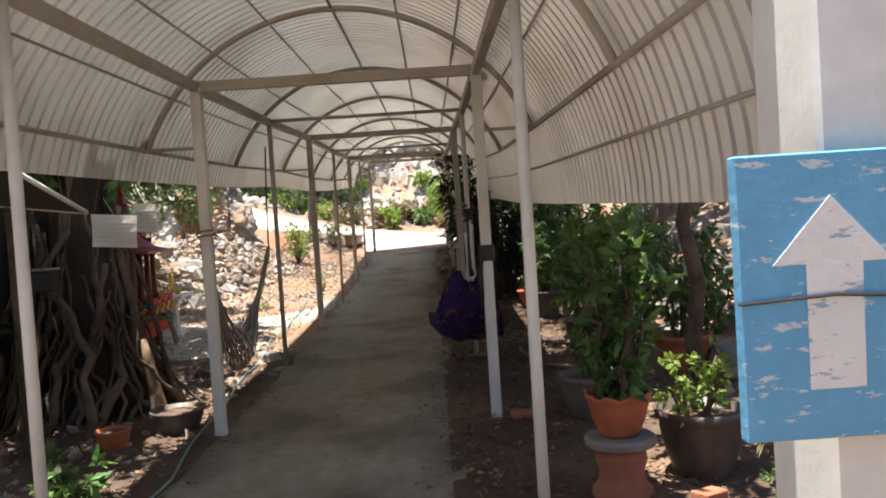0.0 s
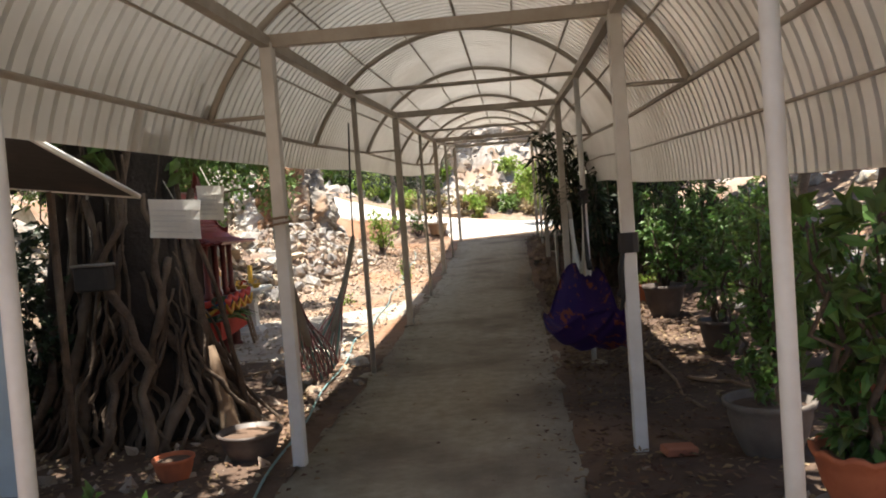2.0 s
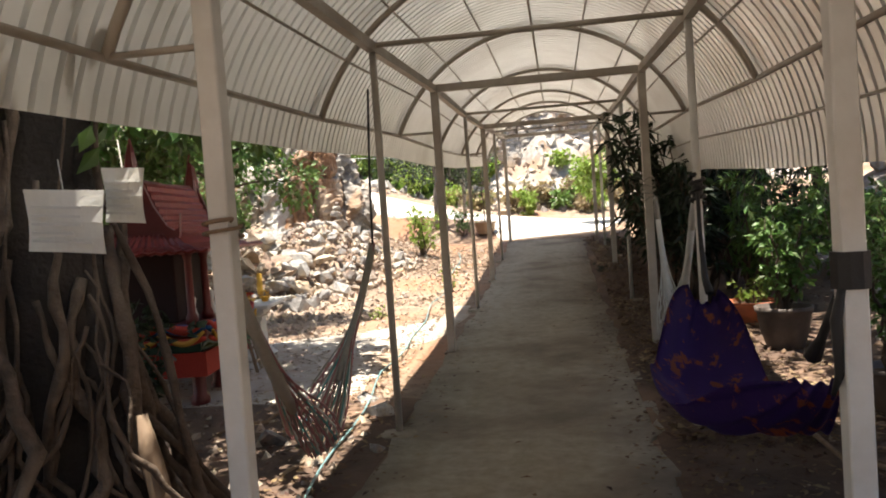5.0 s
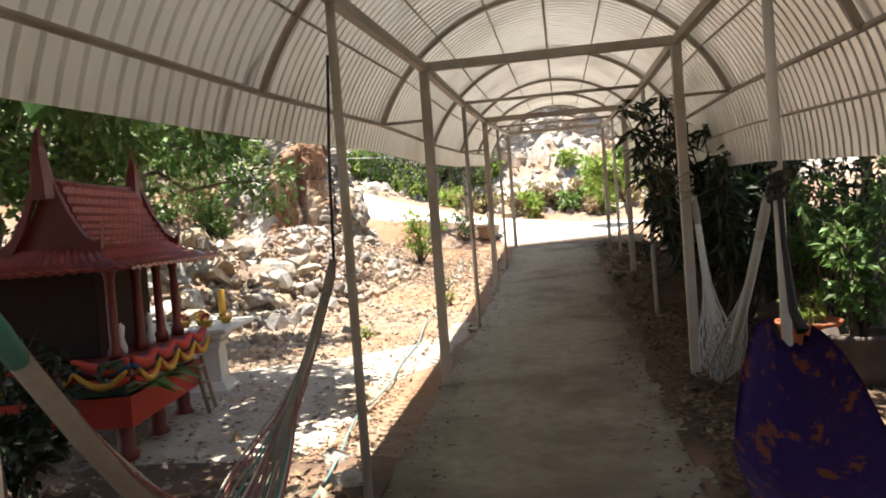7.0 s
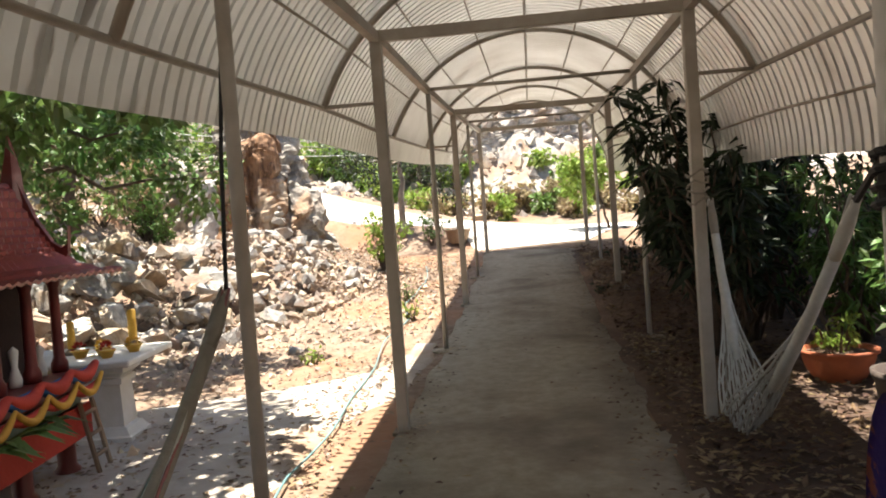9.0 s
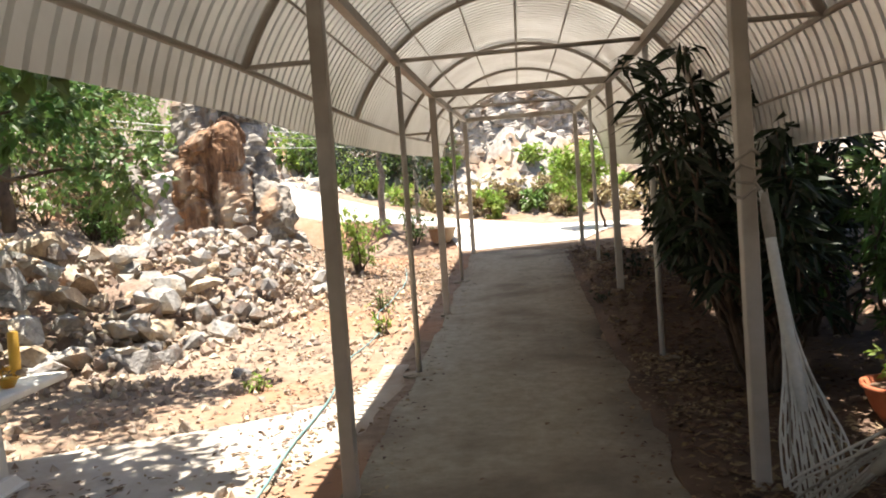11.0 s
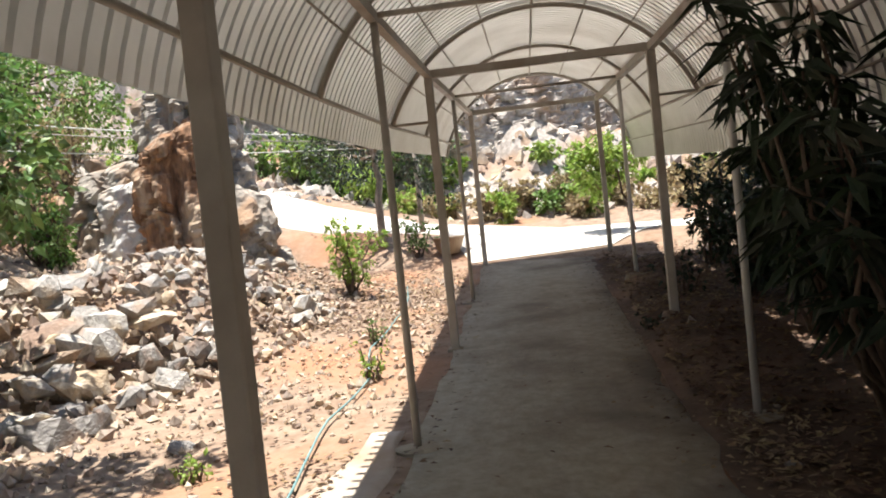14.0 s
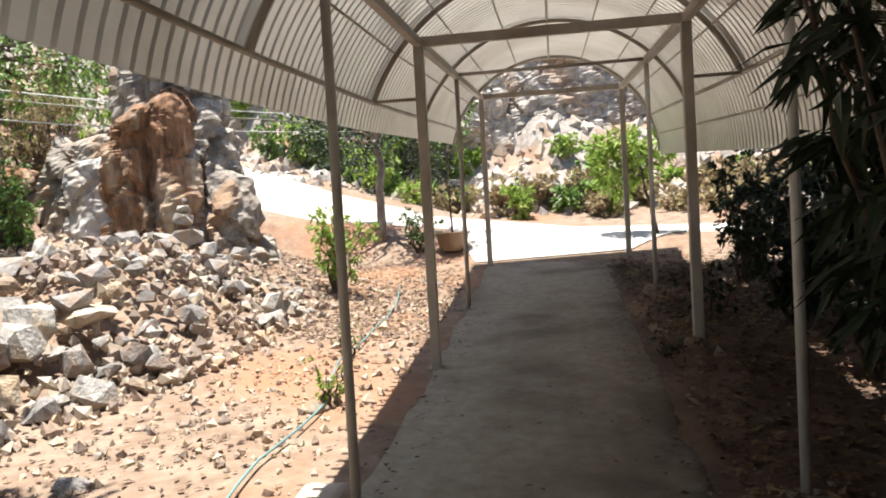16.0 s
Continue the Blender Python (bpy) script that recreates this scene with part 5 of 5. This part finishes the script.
def tiled_slope(name, p00, p01, p10, p11, rows_, cols, m, thick=0.02):
    """A roof slope between an upper edge p00-p01 and a lower edge p10-p11, with rounded tile ribs."""
    p00, p01, p10, p11 = (Vector(p) for p in (p00, p01, p10, p11))
    nrm = (p01 - p00).cross(p10 - p00).normalized()
    if nrm.z < 0:
        nrm = -nrm
    bm = bmesh.new()
    grid = []
    for i in range(rows_ * 2 + 1):
        f = i / (rows_ * 2)
        g = f + 0.0
        line = []
        for j in range(cols * 4 + 1):
            s = j / (cols * 4)
            q = p00.lerp(p01, s).lerp(p10.lerp(p11, s), g)
            q += nrm * (0.018 * (0.5 + 0.5 * math.cos(2 * math.pi * s * cols)) + 0.016 * (i % 2))
            q -= Vector((0, 0, 0.10 * (p00 - p10).length * math.sin(math.pi * g)))
            line.append(bm.verts.new(q))
        grid.append(line)
    for a, b in zip(grid, grid[1:]):
        for j in range(cols * 4):
            bm.faces.new((a[j], a[j + 1], b[j + 1], b[j]))
    ret = bmesh.ops.extrude_face_region(bm, geom=bm.faces[:])
    for v in ret["geom"]:
        if isinstance(v, bmesh.types.BMVert):
            v.co -= nrm * thick
    bmesh.ops.recalc_face_normals(bm, faces=bm.faces[:])
    sp(name, bm, m)




def ru(u):
    """Across the steep upper roof."""
    return 0.66 * u + 0.07


for s in (1, -1):
    tiled_slope("roof_slope", (ru(0.02 * s), -0.52, 1.98), (ru(0.02 * s), 0.80, 1.98), (ru(0.47 * s), -0.60, 1.46), (ru(0.47 * s), 0.88, 1.46), 9, 15, M_redtile)
    tiled_slope("skirt_roof", (ru(0.42 * s), -0.62, 1.50), (ru(0.42 * s), 0.86, 1.50), (0.78 * s, -1.0, 1.34), (0.78 * s, 0.96, 1.34), 3, 20, M_redtile)
    sp("eaves_board", boxed(ru(0.42 * s) - 0.015, -0.6, 1.42, ru(0.42 * s) + 0.015, 0.86, 1.50), M_red)
tiled_slope("skirt_roof", (ru(-0.42), -0.62, 1.50), (ru(0.42), -0.62, 1.50), (-0.78, -1.0, 1.34), (0.78, -1.0, 1.34), 3, 14, M_redtile)
for v in (-0.64, 0.90):
    bm = bmesh.new()
    tri_ = [bm.verts.new(p) for p in ((ru(-0.42), v, 1.44), (ru(0.42), v, 1.44), (ru(0.0), v, 1.96))]
    bm.faces.new(tri_)
    ret = bmesh.ops.extrude_face_region(bm, geom=bm.faces[:])
    for q in ret["geom"]:
        if isinstance(q, bmesh.types.BMVert):
            q.co.y += 0.03
    sp("gable", bm, M_red)
    for s in (1, -1):
        prof = [(0.0, 2.12), (0.10, 1.94), (0.24, 1.70), (0.40, 1.52), (0.50, 1.47), (0.57, 1.52), (0.59, 1.68)]
        bm = bmesh.new()
        sec = []
        for k, (u, z) in enumerate(prof):
            th = 0.12 if k < 5 else (0.07 if k == 5 else 0.008)
            sec.append([bm.verts.new((ru(s * u) + du, v - 0.03 + dv, z + dz)) for du, dv, dz in ((0, -0.025, -th * 0.5), (0, 0.025, -th * 0.5), (0, 0.025, th * 0.5), (0, -0.025, th * 0.5))])
        for a, b in zip(sec, sec[1:]):
            for k in range(4):
                bm.faces.new((a[k], a[(k + 1) % 4], b[(k + 1) % 4], b[k]))
        bm.faces.new(sec[0])
        bm.faces.new(sec[-1][::-1])
        bmesh.ops.recalc_face_normals(bm, faces=bm.faces[:])
        sp("bargeboard", bm, M_red)
    y0 = v - 0.03
    k = 1 if v > 0 else -1
    sp("finial", tube(bmesh.new(), [(ru(0), y0, 1.86), (ru(0), y0 + 0.02 * k, 2.08), (ru(0), y0 + 0.03 * k, 2.22), (ru(0), y0 + 0.01 * k, 2.37)], [0.10, 0.075, 0.045, 0.008], 6), M_red, "pointed roof finial")
sp("ridge_cap", tube(bmesh.new(), [(ru(0), -0.58, 1.99), (ru(0), 0.1, 1.975), (ru(0), 0.8, 1.99)], 0.03, 8), M_red)
# broad leaf offering and steps at its foot
bm = bmesh.new()
for k in range(16):
    leaf(bm, Vector((0.68 + rr.uniform(-.05, .05), -0.95 + 0.05 * k, 0.50)), Vector((rr.uniform(.2, 1), rr.uniform(-.6, .6), 0.1)), Vector((0, 0, 1)), 0.28, 0.09, 0.3)
sp("offering_leaves", bm, M_leaf, "fresh green leaves laid as an offering")
bm = bmesh.new()
for k in range(2):
    tube(bm, [(0.80, 0.26 + 0.18 * k, 0.0), (0.70, 0.26 + 0.18 * k, 0.5)], 0.018, 6)
for k in range(3):
    tube(bm, [(0.775 - 0.028 * k, 0.26, 0.14 * (k + 1)), (0.775 - 0.028 * k, 0.44, 0.14 * (k + 1))], 0.014, 6)
sp("ladder", bm, M_wood, "small wooden ladder")

# ---------------- offering table ----------------
az = land(-3.6, 11.5)
at_ = thing("offering_table", (-3.2, 11.12, az - 0.02), "white cast-concrete offering table on a moulded leg", "table")
at_.matrix_world = pose(-3.24, 11.14, az - 0.01, 0, 0, 8)


def moulded_leg(cx, cy):
    bm = bmesh.new()
    k = math.sqrt(2)
    lathe(bm, [(r * k, z) for r, z in ((0.20, 0), (0.20, 0.07), (0.18, 0.08), (0.15, 0.13), (0.125, 0.14), (0.11, 0.45), (0.135, 0.46), (0.135, 0.50), (0.115, 0.51), (0.15, 0.54), (0.165, 0.55), (0.165, 0.585), (0.001, 0.586))], 4)
    bm.transform(Matrix.Translation((cx, cy, 0)) @ Matrix.Rotation(radians(45), 4, "Z"))
    return bm


part("leg", moulded_leg(-0.19, 0.19), M_marble, at_)
part("leg", moulded_leg(-1.2, 0.5), M_marble, at_)
part("tabletop", boxed(-1.45, 0.0, 0.585, 0.03, 0.95, 0.635, bevel=0.01), M_marble, at_)
atz = az - 0.01 + 0.635
for x, y, h, r in ((-3.62, 11.95, 0.30, 0.035), (-3.95, 11.6, 0.26, 0.03)):
    c = thing("candle", (x, y, atz), "thick yellow candle on a small dish", "candle", "altar candles")
    bm = bmesh.new()
    lathe(bm, [(0.06, 0), (0.065, 0.02), (0.045, 0.03), (0.03, 0.05), (0.001, 0.052)], 14)
    part("holder", bm, M_wood, c, smooth=True)
    bm = bmesh.new()
    lathe(bm, [(r, 0.05), (r * 1.02, h * 0.5), (r * 0.96, h), (r * 0.5, h + 0.008), (0.001, h + 0.004)], 12)
    part("wax", bm, M_gold, c, smooth=True)
for x, y, m, lb in ((-3.5, 11.35, M_redcloth, "red"), (-3.62, 11.5, M_gold, "gold"), (-3.42, 11.6, M_gold, "yellow"), (-3.75, 11.4, M_redcloth, "red")):
    ob = thing("flower_garland", (x, y, atz), "small bowl of %s flower garlands" % lb, "offering", "altar offerings")
    bm = bmesh.new()
    lathe(bm, [(0.035, 0), (0.06, 0.05), (0.075, 0.06), (0.001, 0.055)], 14)
    part("bowl", bm, M_gold, ob, smooth=True)
    bm = bmesh.new()
    for k in range(40):
        d = rand_dir(rr, 0.4)
        leaf(bm, Vector((0, 0, 0.07)) + d * 0.035, d, rand_dir(rr), 0.035, 0.025, 0.1)
    part("flowers", bm, m, ob)

# concrete slab before the shrine
bm = bmesh.new()
rows = []
for k in range(27):
    y = 9.2 + k * 0.2
    xr = -1.62 + 0.3 * smooth(11.0, 12.5, y) - 0.1 * fbm(3, y, 1.2) - 0.25 * smooth(9.9, 9.2, y)
    xl = -4.9 + 2.95 * smooth(11.4, 13.0, y) + 0.12 * fbm(7, y, 1.0) + 0.45 * smooth(12.6, 14.6, y)
    rows.append([bm.verts.new((xl + (xr - xl) * j / 10, y, land(xl + (xr - xl) * j / 10, y) + (0.03 if 0 < j < 10 and 0 < k < 26 else -0.03))) for j in range(11)])
for a, b in zip(rows, rows[1:]):
    for j in range(10):
        bm.faces.new((a[j], a[j + 1], b[j + 1], b[j]))
tagged(obj("pavement_slab", bm, M_slab, smooth=True), "pale dusty concrete slab before a shrine", "slab", kind="structure")

bm = bmesh.new()
for _ in range(1500):
    y = 9.3 + 4.6 * rng.random()
    x = rng.choice((-1.62 - 0.7 * rng.random() ** 2, rng.uniform(-4.3, -1.7), -2.6 - 1.4 * rng.random()))
    if y > 11.6 and x < -2.4:
        continue
    a = rng.uniform(0, 6.28)
    leaf(bm, Vector((x, y, land(x, y) + 0.037)), Vector((math.cos(a), math.sin(a), 0.1)), rand_dir(rng, 3), rng.uniform(0.03, 0.08), rng.uniform(0.015, 0.04), 0.1)
for _ in range(1500):
    side = rng.random() < 0.75
    x, y = (0.72 - 0.42 * rng.random() ** 1.7, rng.uniform(4, 22)) if side else (-1.24 + 0.22 * rng.random() ** 1.7, rng.uniform(4, 22))
    a = rng.uniform(0, 6.28)
    leaf(bm, Vector((x, y, lie(y) + 0.036)), Vector((math.cos(a), math.sin(a), 0.1)), rand_dir(rng, 3), rng.uniform(0.02, 0.07), rng.uniform(0.012, 0.035), 0.1)
tagged(obj("swept_litter", bm, M_litter), "dead leaves blown over the concrete", "leaf litter", kind="stuff")

# ---------------- notices, boards and lean-to by the tree ----------------
for x, y, z, w, h, rz_, nl in ((-2.19, 6.18, 1.70, 0.37, 0.26, -4, 5), (-1.88, 6.26, 1.80, 0.20, 0.23, -8, 5)):
    nt_ = thing("paper_notice", (x, y, z), "white paper notice with faded lines pinned to a tree", "notice", "notices on the tree")
    nt_.matrix_world = pose(x, y, z, 4, 5, rz_)
    bm = bmesh.new()
    g = [[bm.verts.new((w * i / 6, 0.012 * math.sin(3.1 * i / 6 + j), h * j / 4)) for i in range(7)] for j in range(5)]
    for a, b in zip(g, g[1:]):
        for i in range(6):
            bm.faces.new((a[i], a[i + 1], b[i + 1], b[i]))
    ret = bmesh.ops.extrude_face_region(bm, geom=bm.faces[:])
    for q in ret["geom"]:
        if isinstance(q, bmesh.types.BMVert):
            q.co.y += 0.003
    part("sheet", bm, M_paper, nt_)
    bm = bmesh.new()
    for k in range(nl):
        z0 = h * (0.16 + 0.68 * k / nl)
        box(bm, w * 0.1, -0.0165, z0, w * rr.uniform(0.6, 0.9), -0.0145, z0 + 0.010)
    part("print_lines", bm, M_ink, nt_, "faded grey lines of print")
    part("string", tube(bmesh.new(), [(w * 0.5, 0.0, h), (w * 0.5 - 0.2, 0.22, h + 0.12)], 0.003, 5), M_rope, nt_)
nb = thing("hanging_box", (-2.78, 6.22, 1.36), "grey plastic tray hung on the tree trunk", "box")
part("tray", boxed(0, -0.02, 0, 0.24, 0.1, 0.17, bevel=0.012), M_tin_shaded, nb)
part("lid", boxed(-0.01, -0.03, 0.17, 0.25, 0.11, 0.19, bevel=0.006), M_greypot, nb)
bd = thing("notice_board", (-2.42, 4.97, land(-2.42, 4.97)), "pale blue painted board on a grey post", "board")
part("panel", boxed(-1.0, -0.02, 0.24, 0.06, 0.02, 1.42, bevel=0.008), M_board, bd)
part("support", boxed(-0.12, 0.02, 0, -0.05, 0.08, 1.36, bevel=0.006), M_tin_shaded, bd)
part("support", boxed(-0.9, 0.02, 0, -0.83, 0.08, 1.36, bevel=0.006), M_tin_shaded, bd)
lt = thing("lean_to_roof", (-2.9, 5.6, land(-2.9, 5.6)), "tin lean-to roof, coloured dark for shade, with pale edge trims", "roof")
A, B, C, D = (Vector(p) - lt.matrix_world.translation for p in ((-1.97, 5.65, 1.95), (-4.4, 5.95, 2.30), (-4.4, 4.6, 2.60), (-1.92, 4.6, 2.19)))
bm = bmesh.new()
n = 24
g = []
for i in range(n + 1):
    f = i / n
    o_ = Vector((0, 0, 0.018 * (i % 2)))
    g.append([bm.verts.new(A.lerp(D, f) + o_), bm.verts.new(B.lerp(C, f) + o_)])
for a, b in zip(g, g[1:]):
    bm.faces.new((a[0], b[0], b[1], a[1]))
ret = bmesh.ops.extrude_face_region(bm, geom=bm.faces[:])
for q in ret["geom"]:
    if isinstance(q, bmesh.types.BMVert):
        q.co.z -= 0.012
part("sheet", bm, M_tin_shaded, lt)
part("edge_trim", tube(bmesh.new(), [A, B], 0.016, 6), M_white, lt)
part("edge_trim", tube(bmesh.new(), [A, D], 0.016, 6), M_white, lt)
for q in (0.45, 0.9):
    part("rafter", tube(bmesh.new(), [A.lerp(B, q) - Vector((0, 0, 0.035)), D.lerp(C, q) - Vector((0, 0, 0.035))], 0.02, 6), M_greypot, lt)
for p, r_ in ((B, 0.022), (C, 0.022), (B.lerp(A, 0.75), 0.025)):
    part("pole", tube(bmesh.new(), [(p.x, p.y, -0.05), (p.x, p.y, p.z - 0.01)], r_, 8), M_bark, lt)
lg = thing("carved_log", (-1.93, 6.62, land(-1.93, 6.62)), "upright reddish weathered log beside tree roots", "log")
part("log", tube(bmesh.new(), [(0.02, 0, -0.03), (0, 0, 0.12), (-0.03, 0.02, 0.3), (-0.06, 0.0, 0.52), (-0.1, 0.02, 0.7)], [0.085, 0.07, 0.055, 0.05, 0.03], 9), M_wood, lg, smooth=True)

# ---------------- overhead cables ----------------
for k, (p, q, sag) in enumerate((((-14, 15.5, 5.0), (-2.6, 24.5, 3.6), 0.35), ((-14, 15.7, 5.25), (-2.6, 24.7, 3.75), 0.4), ((-14, 15.6, 4.8), (-2.6, 24.4, 3.5), 0.5))):
    p, q = Vector(p), Vector(q)
    ob = obj("cable", tube(bmesh.new(), [p.lerp(q, i / 24) - Vector((0, 0, sag * math.sin(math.pi * i / 24))) for i in range(25)], 0.011, 5), M_whitecord if k else M_rope)
    tagged(ob, "pale overhead cable strung across the bank", "cable", "overhead cables")
for x, y, h in ((-14, 15.6, None), (-2.6, 24.55, None)):
    z = land(x, y)
    ob = obj("utility_pole", tube(bmesh.new(), [(0, 0, -0.1), (0, 0, (5.4 if x < -5 else 3.9) - z)], [0.06, 0.045], 9), M_grey, smooth=True)
    ob.location = (x, y, z)
    tagged(ob, "thin grey pole carrying overhead cables", "pole")
